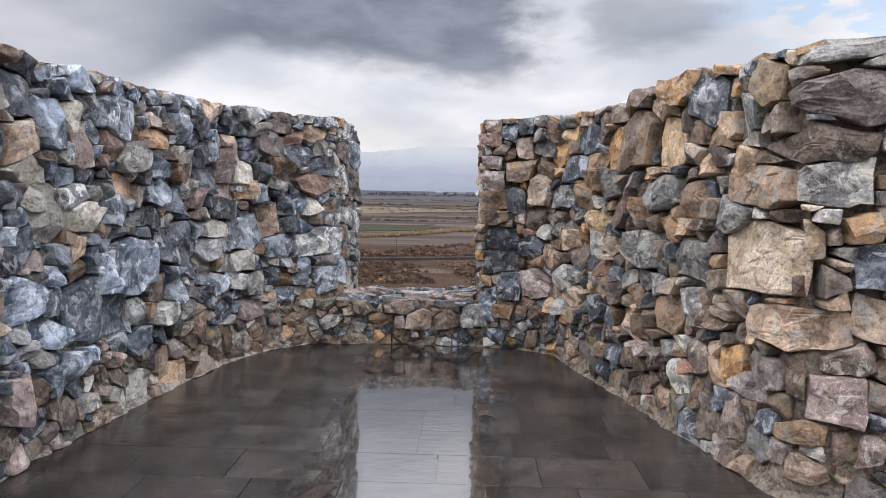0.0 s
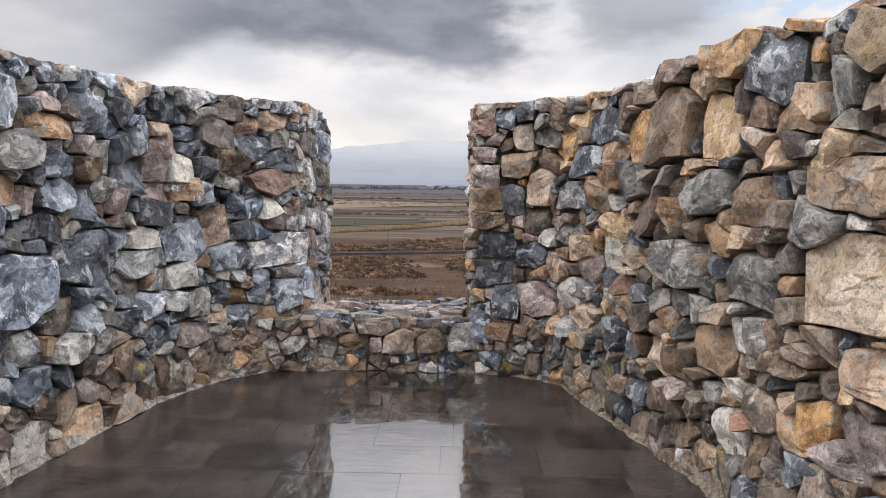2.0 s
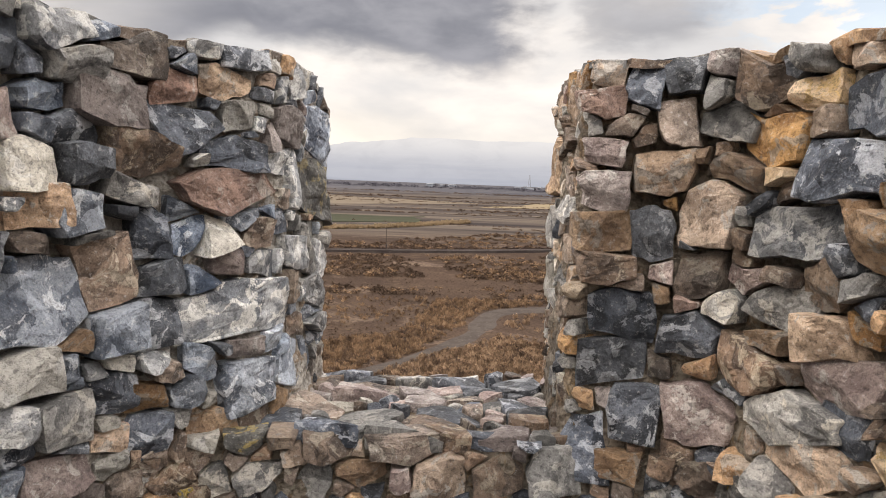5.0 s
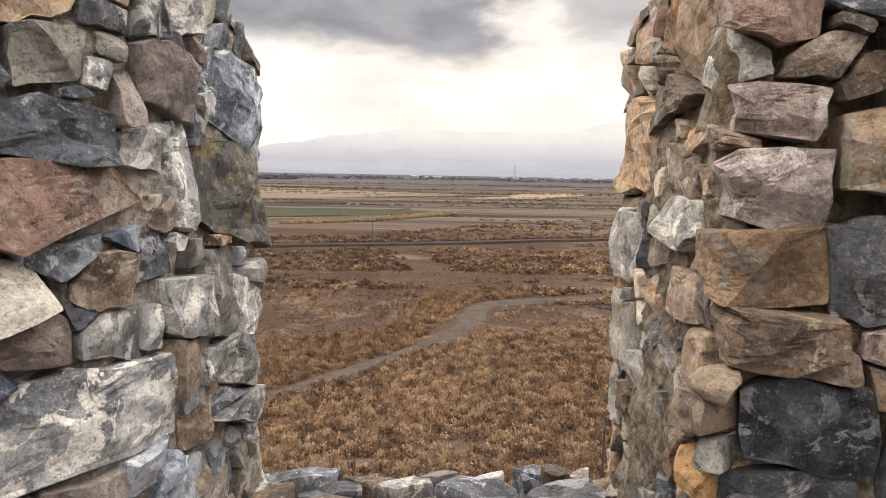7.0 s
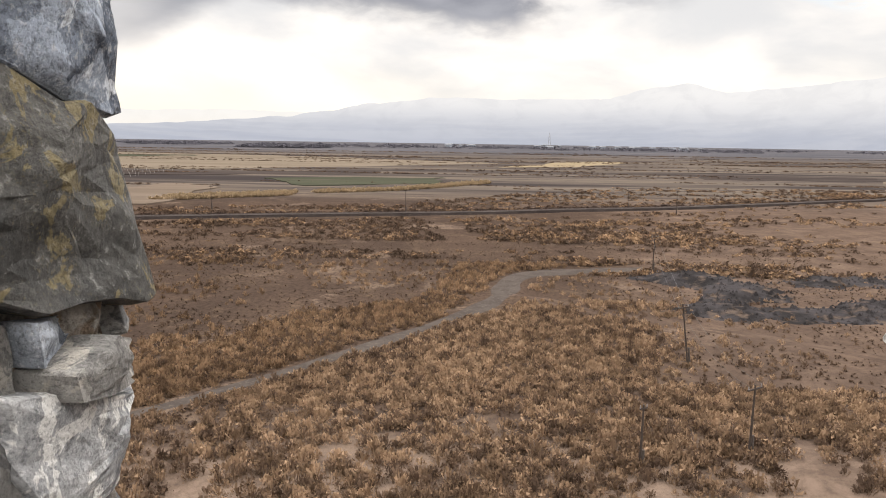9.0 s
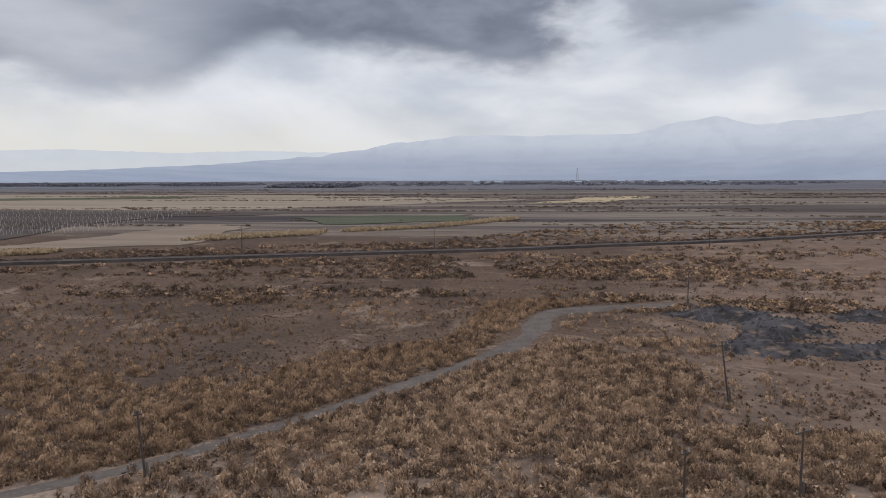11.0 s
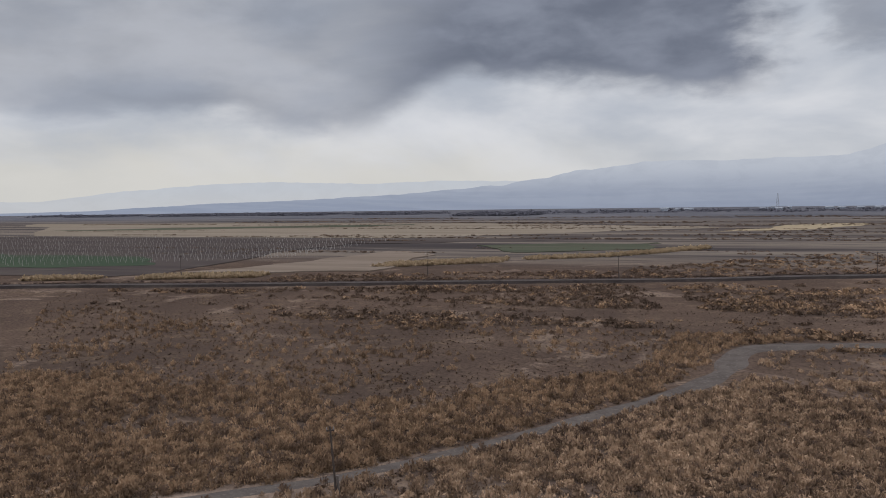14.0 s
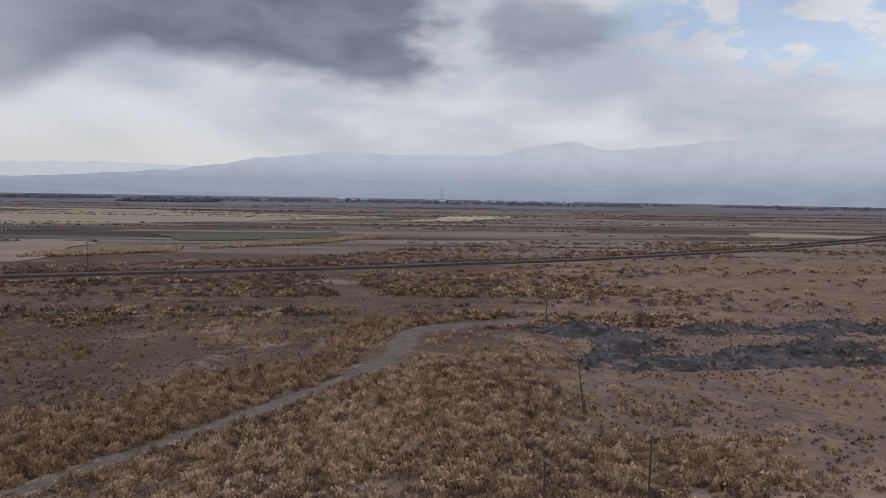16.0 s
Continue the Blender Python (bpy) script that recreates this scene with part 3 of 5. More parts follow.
def lay(run, cells, put, mix, foot_mix, rng, parent, near, skip, fine=None, proud=(0.012, 0.095), foot=0.42, limit=300):
    """Builds the stones of a strip: those for which near() holds as pieces of their own, the rest joined."""
    rest = {}
    made = 0
    order = sorted(range(len(cells)), key=lambda i: near(*cells[i][0]))
    for i in order:
        (s, z), poly, kind, feature = cells[i]
        if skip and skip(s, z) and not feature:
            continue
        detail = 2 if fine and fine(s, z) else 1
        shape = stone_shape(poly, rng, rng.uniform(*(((0.026, 0.054) if feature else (0.008, 0.030)) if detail == 2 else proud)) * (1.1 if feature else 1.0), detail)
        if not shape:
            continue
        verts, faces = shape
        if z < 0.36 and fine is not None:
            verts = [(a, b, c * 0.55 if c > 0 else c) for a, b, c in verts]
        kind = kind or choose(rng, foot_mix if z < foot + rng.uniform(-0.2, 0.25) else mix)
        pts = [put(*v) for v in verts]
        if made < limit:
            piece("stone", pts, faces, STONE[kind], parent)
            made += 1
        else:
            vs, fs = rest.setdefault(kind, ([], []))
            k = len(vs)
            vs += pts
            fs += [tuple(a + k for a in f) for f in faces]
    for kind, (vs, fs) in rest.items():
        ob = piece("stones", vs, fs, STONE[kind], parent)
        ob["kind"] = "stuff"


def core_wall(name, run, outer, top, seed, s0, s1, label, z0=-0.1, fill=lambda s: 0.0, drop=0.0, material=MORTAR):
    """The mortar body behind the stones: a thick wall from the face's line to its outer side."""
    n = max(8, int((s1 - s0) / 0.030))
    rows = 64
    verts, faces = [], []
    for i in range(n + 1):
        s = s0 + (s1 - s0) * i / n
        p, nn = run.at(s)
        h = crest(s, seed, top) - 0.01
        for j in range(rows + 1):
            z = z0 + (h - z0) * j / rows
            d = -0.080 + 0.046 * noise.fractal(Vector((s * 2.2, z * 2.2, seed)), 1.0, 2.0, 5) + 0.048 * max(0.0, 1.15 - z)
            d += 0.022 * noise.fractal(Vector((s * 12.0, z * 12.0, seed + 4.0)), 1.0, 2.0, 3)
            d += fill(s) + 0.05 * max(0.0, 0.35 - z) + 0.05 * max(0.0, (0.07 - z) / 0.07) ** 2
            verts.append((p.x + nn.x * d, p.y + nn.y * d, z))
    m = rows + 1
    for i in range(n):
        for j in range(rows):
            faces.append((i * m + j, (i + 1) * m + j, (i + 1) * m + j + 1, i * m + j + 1))
    k = len(verts)
    for i in range(n + 1):
        s = s0 + (s1 - s0) * i / n
        q = outer(s)
        h = crest(s, seed, top) - 0.01
        verts.append((q[0], q[1], h + 0.02 - drop))
        verts.append((q[0], q[1], z0))
    for i in range(n):
        faces.append((i * m + rows, (i + 1) * m + rows, k + 2 * (i + 1), k + 2 * i))
        faces.append((k + 2 * i, k + 2 * (i + 1), k + 2 * (i + 1) + 1, k + 2 * i + 1))
        faces.append((i * m, k + 2 * i + 1, k + 2 * (i + 1) + 1, (i + 1) * m))
    faces.append(tuple(range(m)) + (k, k + 1))
    e = n * m
    faces.append(tuple(reversed(range(e, e + m))) + (k + 2 * n + 1, k + 2 * n))
    ob = piece(name, verts, faces, material)
    tagged(ob, label, "wall", kind="structure")
    return ob


SILL = 0.42
TOP = 2.13
# west wall: from behind the camera, round the corner, into the west jamb of the opening
WEST = Run([(-2.30, -1.2), (-2.16, 3.0), (-2.02, 5.6), (-1.78, 7.2), (-1.50, 7.82), (-1.20, 8.12), (-1.00, 8.36), (-0.97, 8.75), (-0.93, 9.15), (-1.01, 9.38), (-1.30, 9.46)], 1)
# east wall: from the east jamb's outer end to the corner and the wall that turns away
EAST = Run([(0.85, 9.48), (0.52, 9.40), (0.405, 9.18), (0.40, 8.70), (0.40, 8.17), (0.415, 8.13), (0.80, 8.10), (1.05, 7.92), (1.25, 7.25), (1.52, 6.20), (1.78, 5.10), (1.84, 4.86), (1.86, 4.82), (1.92, 4.80), (3.60, 4.66)], 1)
LOW = Run([(-1.50, 7.86), (-1.22, 8.09), (-0.60, 8.16), (0.20, 8.16), (0.85, 8.07), (1.12, 7.80)], 1)
WEST_FEATURES = []
WEST_FEATURES += [
    (10.45, 1.54, 0.75, 0.35, "moss"), (10.5, 1.86, 0.78, 0.28, "blue"), (10.3, 1.19, 0.32, 0.32, "grey"), (10.62, 1.13, 0.5, 0.22, "lime"), (10.5, 0.96, 0.78, 0.22, "lime"),
    (10.03, 1.02, 0.21, 0.16, "tan"), (10.65, 1.27, 0.41, 0.1, "grey"), (10.01, 1.55, 0.11, 0.34, "lime"), (10.03, 1.19, 0.2, 0.19, "lime"), (10.5, 0.77, 0.7, 0.13, "lime"),
    (9.93, 1.81, 0.21, 0.18, "mauve"), (9.55, 1.5, 0.61, 0.19, "red"), (9.63, 0.96, 0.73, 0.28, "lime"), (9.69, 0.59, 0.34, 0.26, "blue"), (9.48, 0.4, 0.28, 0.28, "ochre"),
    (9.2, 0.45, 0.21, 0.21, "basalt"),
]
WEST_FEATURES += [
    (8.72, 1.08, 0.42, 0.34, "blue"), (9.01, 1.18, 0.24, 0.28, "brown"), (8.66, 0.83, 0.26, 0.17, "pale"), (8.83, 0.62, 0.22, 0.21, "grey"), (8.65, 1.57, 0.18, 0.21, "pale"),
    (8.88, 1.71, 0.21, 0.14, "basalt"), (8.9, 1.58, 0.19, 0.16, "basalt"), (9.14, 1.65, 0.27, 0.2, "brown"), (9.03, 1.84, 0.31, 0.23, "mauve"), (9.34, 1.78, 0.4, 0.15, "basalt"),
    (9.59, 1.66, 0.35, 0.15, "basalt"), (9.52, 1.97, 0.24, 0.13, "ochre"), (9.3, 1.93, 0.22, 0.14, "red"), (9.13, 2.02, 0.29, 0.16, "brown"), (8.87, 1.94, 0.25, 0.09, "grey"),
    (9.63, 2.08, 0.27, 0.11, "basalt"),
]
WEST_FEATURES += [
    (8.78, 0.4, 0.33, 0.18, "mauve"), (9.05, 0.93, 0.23, 0.17, "blue"), (9.22, 0.93, 0.22, 0.2, "basalt"), (9.2, 1.32, 0.15, 0.21, "basalt"), (9.03, 0.69, 0.23, 0.14, "basalt"),
    (7.12, 1.45, 0.28, 0.18, "tan"), (6.25, 1.53, 0.35, 0.15, "pale"), (7.16, 0.94, 0.7, 0.39, "blue"), (6.81, 0.71, 0.75, 0.41, "basalt"), (6.68, 1.7, 0.22, 0.28, "mauve"),
    (6.17, 1.92, 0.25, 0.21, "basalt"), (6.15, 1.68, 0.19, 0.17, "tan"), (7.68, 0.1, 0.33, 0.21, "tan"), (6.13, 0.85, 0.25, 0.2, "blue"), (6.69, 1.27, 0.32, 0.18, "pale"),
    (6.39, 1.26, 0.28, 0.21, "pale"),
]
WEST_FEATURES += [
    (6.99, 1.69, 0.21, 0.12, "red"), (7.26, 0.13, 0.3, 0.23, "pale"), (7.47, 1.78, 0.31, 0.13, "tan"), (7.78, 1.05, 0.6, 0.33, "basalt"), (6.07, 0.38, 0.18, 0.23, "mauve"),
    (7.01, 1.3, 0.3, 0.21, "blue"),
]
WEST_FEATURES += [
    (8.57, 1.98, 0.21, 0.14, "basalt"), (8.32, 1.78, 0.16, 0.24, "blue"), (8.09, 1.7, 0.28, 0.15, "blue"), (8.53, 1.72, 0.24, 0.14, "mauve"), (8.16, 1.51, 0.3, 0.22, "blue"),
    (8.42, 1.58, 0.22, 0.18, "mauve"), (9.1, 1.49, 0.27, 0.1, "grey"), (8.71, 1.43, 0.21, 0.18, "tan"), (8.85, 1.4, 0.19, 0.16, "blue"), (8.43, 1.41, 0.3, 0.15, "mauve"),
    (8.06, 1.37, 0.22, 0.19, "mauve"), (8.05, 1.24, 0.2, 0.07, "red"), (8.42, 1.29, 0.37, 0.18, "basalt"), (8.06, 1.15, 0.23, 0.1, "blue"), (8.28, 1.13, 0.24, 0.13, "pale"),
    (8.22, 0.98, 0.47, 0.16, "lime"),
]
WEST_FEATURES += [
    (8.43, 0.83, 0.19, 0.14, "grey"), (9.18, 0.63, 0.17, 0.11, "ochre"), (9.26, 1.13, 0.18, 0.12, "basalt"), (7.06, 1.89, 0.43, 0.24, "blue"), (6.38, 1.81, 0.17, 0.27, "blue"),
    (6.33, 1.4, 0.27, 0.17, "pale"), (7.5, 0.75, 0.33, 0.19, "brown"), (7.61, 0.57, 0.38, 0.14, "grey"),
]
EAST_FEATURES = []
EAST_FEATURES += [
    (0.78, 1.68, 0.72, 0.33, "ochre"), (0.65, 1.35, 0.47, 0.27, "grey"), (0.66, 1.06, 0.48, 0.24, "pale"), (1.28, 1.61, 0.26, 0.14, "brown"), (1.18, 1.8, 0.39, 0.12, "brown"),
    (1.28, 1.48, 0.3, 0.12, "grey"), (0.53, 0.8, 0.35, 0.17, "pale"), (1.31, 1.28, 0.29, 0.14, "tan"), (1.66, 1.39, 0.34, 0.17, "ochre"), (1.78, 1.03, 0.34, 0.2, "basalt"),
    (1.74, 0.8, 0.34, 0.22, "basalt"), (1.68, 1.22, 0.34, 0.13, "brown"), (1.66, 1.95, 0.22, 0.11, "red"), (1.63, 1.74, 0.34, 0.11, "mauve"), (1.64, 1.56, 0.34, 0.17, "mauve"),
    (1.94, 1.65, 0.27, 0.18, "ochre"),
]
EAST_FEATURES += [
    (2.15, 1.46, 0.28, 0.3, "tan"), (1.9, 1.38, 0.19, 0.27, "basalt"), (2.11, 1.21, 0.21, 0.21, "brown"), (2.09, 0.95, 0.28, 0.2, "basalt"), (2.57, 1.44, 0.42, 0.2, "lime"),
    (2.52, 1.14, 0.38, 0.17, "grey"), (2.82, 0.93, 0.36, 0.2, "mauve"), (2.15, 0.61, 0.33, 0.26, "mauve"), (1.87, 0.58, 0.26, 0.27, "basalt"), (2.75, 1.07, 0.21, 0.16, "tan"),
    (2.7, 1.26, 0.19, 0.18, "ochre"), (2.7, 0.6, 0.4, 0.21, "tan"), (2.41, 1.79, 0.32, 0.19, "ochre"), (2.35, 2.0, 0.25, 0.18, "brown"), (2.0, 2.07, 0.18, 0.18, "basalt"),
    (1.83, 2.0, 0.17, 0.14, "basalt"),
]
EAST_FEATURES += [
    (1.98, 1.86, 0.16, 0.2, "brown"), (2.76, 1.67, 0.37, 0.21, "basalt"), (2.86, 0.77, 0.21, 0.17, "basalt"), (2.4, 0.88, 0.36, 0.18, "brown"), (5.2, 1.12, 0.71, 0.38, "cream"),
    (5.63, 1.88, 0.63, 0.18, "mauve"), (5.47, 1.67, 0.75, 0.15, "brown"), (5.14, 1.47, 0.52, 0.22, "tan"), (5.61, 1.48, 0.36, 0.19, "grey"), (5.44, 0.81, 0.64, 0.23, "tan"),
    (3.45, 1.79, 0.37, 0.31, "ochre"), (3.8, 1.79, 0.46, 0.41, "tan"), (4.26, 1.75, 0.41, 0.32, "cream"), (3.62, 1.38, 0.31, 0.33, "red"), (3.94, 1.08, 0.48, 0.24, "grey"),
    (4.36, 2.1, 0.37, 0.2, "ochre"),
]
EAST_FEATURES += [
    (4.62, 1.98, 0.42, 0.26, "basalt"), (5.55, 2.11, 0.43, 0.15, "grey"), (5.65, 0.5, 0.25, 0.22, "mauve"), (5.52, 0.33, 0.26, 0.1, "tan"), (5.73, 1.27, 0.15, 0.11, "ochre"),
    (5.78, 1.11, 0.15, 0.21, "blue"), (4.55, 1.39, 0.34, 0.2, "tan"), (4.18, 1.45, 0.36, 0.22, "grey"), (4.28, 0.69, 0.35, 0.25, "tan"), (4.55, 1.05, 0.38, 0.25, "grey"),
]
EAST_FEATURES += [
    (2.2, 1.84, 0.26, 0.13, "grey"), (2.95, 1.9, 0.48, 0.23, "basalt"), (3.22, 1.24, 0.39, 0.17, "cream"), (3.11, 1.73, 0.37, 0.14, "tan"), (3.37, 1.54, 0.45, 0.25, "grey"),
    (3.08, 1.58, 0.28, 0.12, "ochre"), (3.0, 1.43, 0.26, 0.18, "tan"), (3.13, 1.08, 0.26, 0.26, "pale"), (3.38, 1.07, 0.27, 0.13, "cream"), (3.61, 1.08, 0.2, 0.16, "tan"),
    (3.28, 0.89, 0.21, 0.14, "red"), (3.12, 0.91, 0.17, 0.12, "basalt"), (2.63, 0.74, 0.45, 0.19, "grey"),
]
LOW_FEATURES = []
LOW_FEATURES += [
    (1.22, 0.39, 0.39, 0.21, "brown"), (1.54, 0.46, 0.24, 0.2, "basalt"), (1.81, 0.48, 0.29, 0.13, "basalt"), (0.88, 0.4, 0.26, 0.24, "brown"), (1.92, 0.3, 0.27, 0.23, "grey"),
    (2.18, 0.39, 0.27, 0.21, "tan"), (1.4, 0.23, 0.23, 0.19, "tan"), (1.03, 0.23, 0.26, 0.13, "ochre"), (1.66, 0.24, 0.23, 0.16, "brown"),
]


def s_near(run, x, y):
    return min((k * 0.02 for k in range(int(run.length / 0.02))), key=lambda s: (run.point(s) - Vector((x, y))).length)


def wall_put(run, seed, top):
    def put(s, z, d):
        p, n = run.at(s)
        lean = 0.05 * max(0.0, 0.35 - z)
        return (p.x + n.x * (d + lean), p.y + n.y * (d + lean), z * crest(s, seed, top) / top)
    return put


def top_put(run, seed, top, base=0.012):
    def put(s, w, d):
        p, n = run.at(s)
        return (p.x - n.x * (w - base), p.y - n.y * (w - base), crest(s, seed, top) + d * 0.32 - 0.008)
    return put


def outer_west(s):
    p, n = WEST.at(s)
    return (min(p.x - 0.25, -1.35 - 1.85 * min(1.0, max(0.0, (9.55 - p.y) / 1.6))), p.y + (0.05 if p.y > 9 else 0.0))


def outer_east(s):
    p, n = EAST.at(s)
    if p.y > 7.9:
        return (max(p.x + 0.3, 0.9 + 1.6 * min(1.0, max(0.0, (9.55 - p.y) / 1.4))), p.y + 0.05)
    return (max(2.6 + 0.2 * (7.9 - p.y) / 3.0, p.x), p.y + 0.9 if p.x > 1.87 else p.y)


def outer_low(s):
    p, n = LOW.at(s)
    return (p.x * 0.9, 9.40)


JOIN_W = s_near(WEST, -1.22, 8.10)
JOIN_E = s_near(EAST, 1.08, 7.85)
CORNER_E = s_near(EAST, 1.86, 4.82)


def west_skip(s, z):
    return s > JOIN_W - 0.02 and z < SILL - 0.03


def east_skip(s, z):
    return s < JOIN_E and z < SILL - 0.03


def build_walls():
    rng = random.Random(7)
    wall = core_wall("wall_west", WEST, outer_west, TOP, 1.0, 0.0, WEST.length, "rubble stone wall of blue-grey basalt and lime mortar", fill=lambda s: 0.056 if s > JOIN_W + 0.15 else 0.0, material=MORTAR_PALE)
    s0 = s_near(WEST, -2.17, 2.6)
    cells = rubble_cells(WEST.length, TOP, WEST_FEATURES, rng, SIZES, skip=lambda s, z: s < s0 or west_skip(s, z), square=lambda s, z: s > JOIN_W + 0.1)
    lay(WEST, cells, wall_put(WEST, 1.0, TOP), LEFT_MIX, FOOT_MIX, rng, wall, lambda s, z: -s, lambda s, z: s < s0 or west_skip(s, z), fine=lambda s, z: s > JOIN_W + 0.1)
    caps = rubble_cells(WEST.length, 0.5, [], rng, ((0.12, 0.18, 30), (0.07, 0.10, 60), (0.04, 0.05, 60)), skip=lambda s, z: s < s0)
    lay(WEST, caps, top_put(WEST, 1.0, TOP), (("grey", 3), ("brown", 3), ("tan", 2)), (("grey", 3), ("brown", 3), ("tan", 2)), rng, wall, lambda s, z: -s, None, proud=(0.02, 0.06), limit=0)

    wall = core_wall("wall_east", EAST, outer_east, TOP, 5.0, 0.0, EAST.length, "rubble stone wall of tan and grey field stones", fill=lambda s: 0.030 + 0.042 * min(1.0, max(0.0, (1.62 - s) / 0.12)) * min(1.0, max(0.0, (s - 0.5) / 0.4)) if s < 1.65 else 0.026 if s < 2.35 else 0.010)
    cells = rubble_cells(EAST.length, TOP, EAST_FEATURES, rng, SIZES, skip=east_skip, square=lambda s, z: s < 1.7 or s > CORNER_E - 0.7)
    lay(EAST, cells, wall_put(EAST, 5.0, TOP), RIGHT_MIX, FOOT_MIX, rng, wall, lambda s, z: s, east_skip, fine=lambda s, z: s < 1.5)
    caps = rubble_cells(EAST.length, 0.5, [], rng, ((0.12, 0.18, 30), (0.07, 0.10, 60), (0.04, 0.05, 60)))
    lay(EAST, caps, top_put(EAST, 5.0, TOP), (("grey", 3), ("brown", 3), ("tan", 3)), (("grey", 3), ("brown", 3), ("tan", 3)), rng, wall, lambda s, z: s, None, proud=(0.02, 0.06), limit=0)

    wall = core_wall("wall_parapet", LOW, outer_low, SILL - 0.02, 9.0, 0.0, LOW.length, "low rubble parapet under the wall opening", drop=0.12)
    cells = rubble_cells(LOW.length, SILL, LOW_FEATURES, rng, ((0.075, 0.10, 60), (0.05, 0.07, 160), (0.028, 0.045, 300)))
    lay(LOW, cells, wall_put(LOW, 9.0, SILL), FOOT_MIX, FOOT_MIX, rng, wall, lambda s, z: s, None)
    # flat stones bedded on top of the sill
    tops = rubble_cells(1.7, 1.25, [], rng, ((0.12, 0.17, 30), (0.07, 0.10, 90), (0.03, 0.05, 120)))

    def sill_put(s, w, d):
        x, y = -1.05 + s, 8.14 + w
        return (x, y, SILL - 0.02 - 0.05 * w + 0.6 * d + 0.02 * noise.noise(Vector((x * 3, y * 3, 0))))
    lay(LOW, tops, sill_put, (("grey", 1.5), ("mauve", 2), ("brown", 3), ("pale", 0.25), ("basalt", 2)), (("grey", 1.5), ("mauve", 2), ("brown", 3), ("pale", 0.25), ("basalt", 2)), rng, wall, lambda s, z: z, lambda s, z: False, proud=(0.03, 0.10))


# ---------------------------------------------------------------- terrace floor
def build_floor():
    rng = random.Random(3)
    slab = piece("floor", *slab_mesh(-2.6, 6.0, -3.5, 8.4, -0.30, -0.012), TILE)
    tagged(slab, "wet dark stone paving with sky reflections", "floor", kind="structure")
    y, row = -1.13, 0
    while y < 8.3:
        depth = 0.40
        x = -2.58 + ((row * 0.37) % 0.55 if row != 15 else 0.0)
        while x < 2.4:
            w = 0.54 if row == 15 else rng.choice((0.46, 0.54, 0.54, 0.62, 0.72))
            g = 0.0022 if y < 5.2 else 0.0010
            h = rng.uniform(-0.0005, 0.0005)
            b = 0.0006
            verts = [(x + g, y + g, -0.011), (x + w - g, y + g, -0.011), (x + w - g, y + depth - g, -0.011), (x + g, y + depth - g, -0.011),
                     (x + g, y + g, h - b), (x + w - g, y + g, h - b), (x + w - g, y + depth - g, h - b), (x + g, y + depth - g, h - b),
                     (x + g + b, y + g + b, h), (x + w - g - b, y + g + b, h), (x + w - g - b, y + depth - g - b, h), (x + g + b, y + depth - g - b, h)]
            faces = [(0, 1, 5, 4), (1, 2, 6, 5), (2, 3, 7, 6), (3, 0, 4, 7), (4, 5, 9, 8), (5, 6, 10, 9), (6, 7, 11, 10), (7, 4, 8, 11), (8, 9, 10, 11)]
            piece("tile", verts, faces, TILE, slab)
            x += w
        y += depth
        row += 1


def slab_mesh(x0, x1, y0, y1, z0, z1):
    v = [(x0, y0, z0), (x1, y0, z0), (x1, y1, z0), (x0, y1, z0), (x0, y0, z1), (x1, y0, z1), (x1, y1, z1), (x0, y1, z1)]
    f = [(3, 2, 1, 0), (4, 5, 6, 7), (0, 1, 5, 4), (1, 2, 6, 5), (2, 3, 7, 6), (3, 0, 4, 7)]
    return v, f


# ---------------------------------------------------------------- the plain
def ground_z(x, y):
    """Hill under the terrace, then the plain."""
    d = max(y - 10.3, abs(x) - 30.0, -y - 40.0, 0.0)
    f = min(1.0, d / 24.0)
    roll = 0.25 * noise.noise(Vector((x * 0.02, y * 0.02, 0))) * min(1.0, max(0.0, (d - 24) / 20))
    return -0.35 + (PLAIN + 0.35) * f + (roll if y < 400 else 0.0)


def build_ground():
    xs = sorted({round(v, 2) for v in (*np.linspace(-60, 60, 61), *np.linspace(-300, 300, 41), *(np.sign(k) * 300 * 1.35 ** (abs(k)) for k in range(-9, 10)), -4700, 4700)})
    ys = sorted({round(v, 2) for v in (*np.linspace(-90, 40, 53), *np.linspace(40, 200, 54), *np.linspace(200, 500, 31), *np.geomspace(500, 4700, 12), -600, -1500, -4700)})
    verts = [(x, y, ground_z(x, y)) for y in ys for x in xs]
    w = len(xs)
    faces = [(j * w + i, j * w + i + 1, (j + 1) * w + i + 1, (j + 1) * w + i) for j in range(len(ys) - 1) for i in range(w - 1)]
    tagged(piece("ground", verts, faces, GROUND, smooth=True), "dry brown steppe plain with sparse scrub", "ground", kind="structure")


ROAD_LINE = [(-46, 47), (-34.5, 55.8), (-27.8, 61.0), (-19.6, 71.4), (-14.7, 78.0), (-7.5, 88.5), (-1.7, 98.1), (2.0, 105.5), (4.3, 113.0), (5.4, 122.0), (8.0, 127.5), (13.5, 130.5), (21.0, 133.0), (30, 136)]
TRACK_LINE = [(2.5, 112), (8.0, 111.0), (14.8, 102.5), (24.0, 96.5), (35.5, 89.5), (45.7, 83.0), (52, 73), (60, 60)]
BARE_LINE = [(4.6, 117), (3.4, 134), (0.2, 157), (-4.0, 178), (-8.5, 200), (-13, 214)]
RAIL_LINE = [(-330, 120), (-178.4, 168.5), (-117.6, 187.5), (-57.2, 208.0), (4.1, 229.0), (60.8, 252.0), (120.3, 283.8), (197.1, 333.1), (307.9, 416.7), (470, 560)]


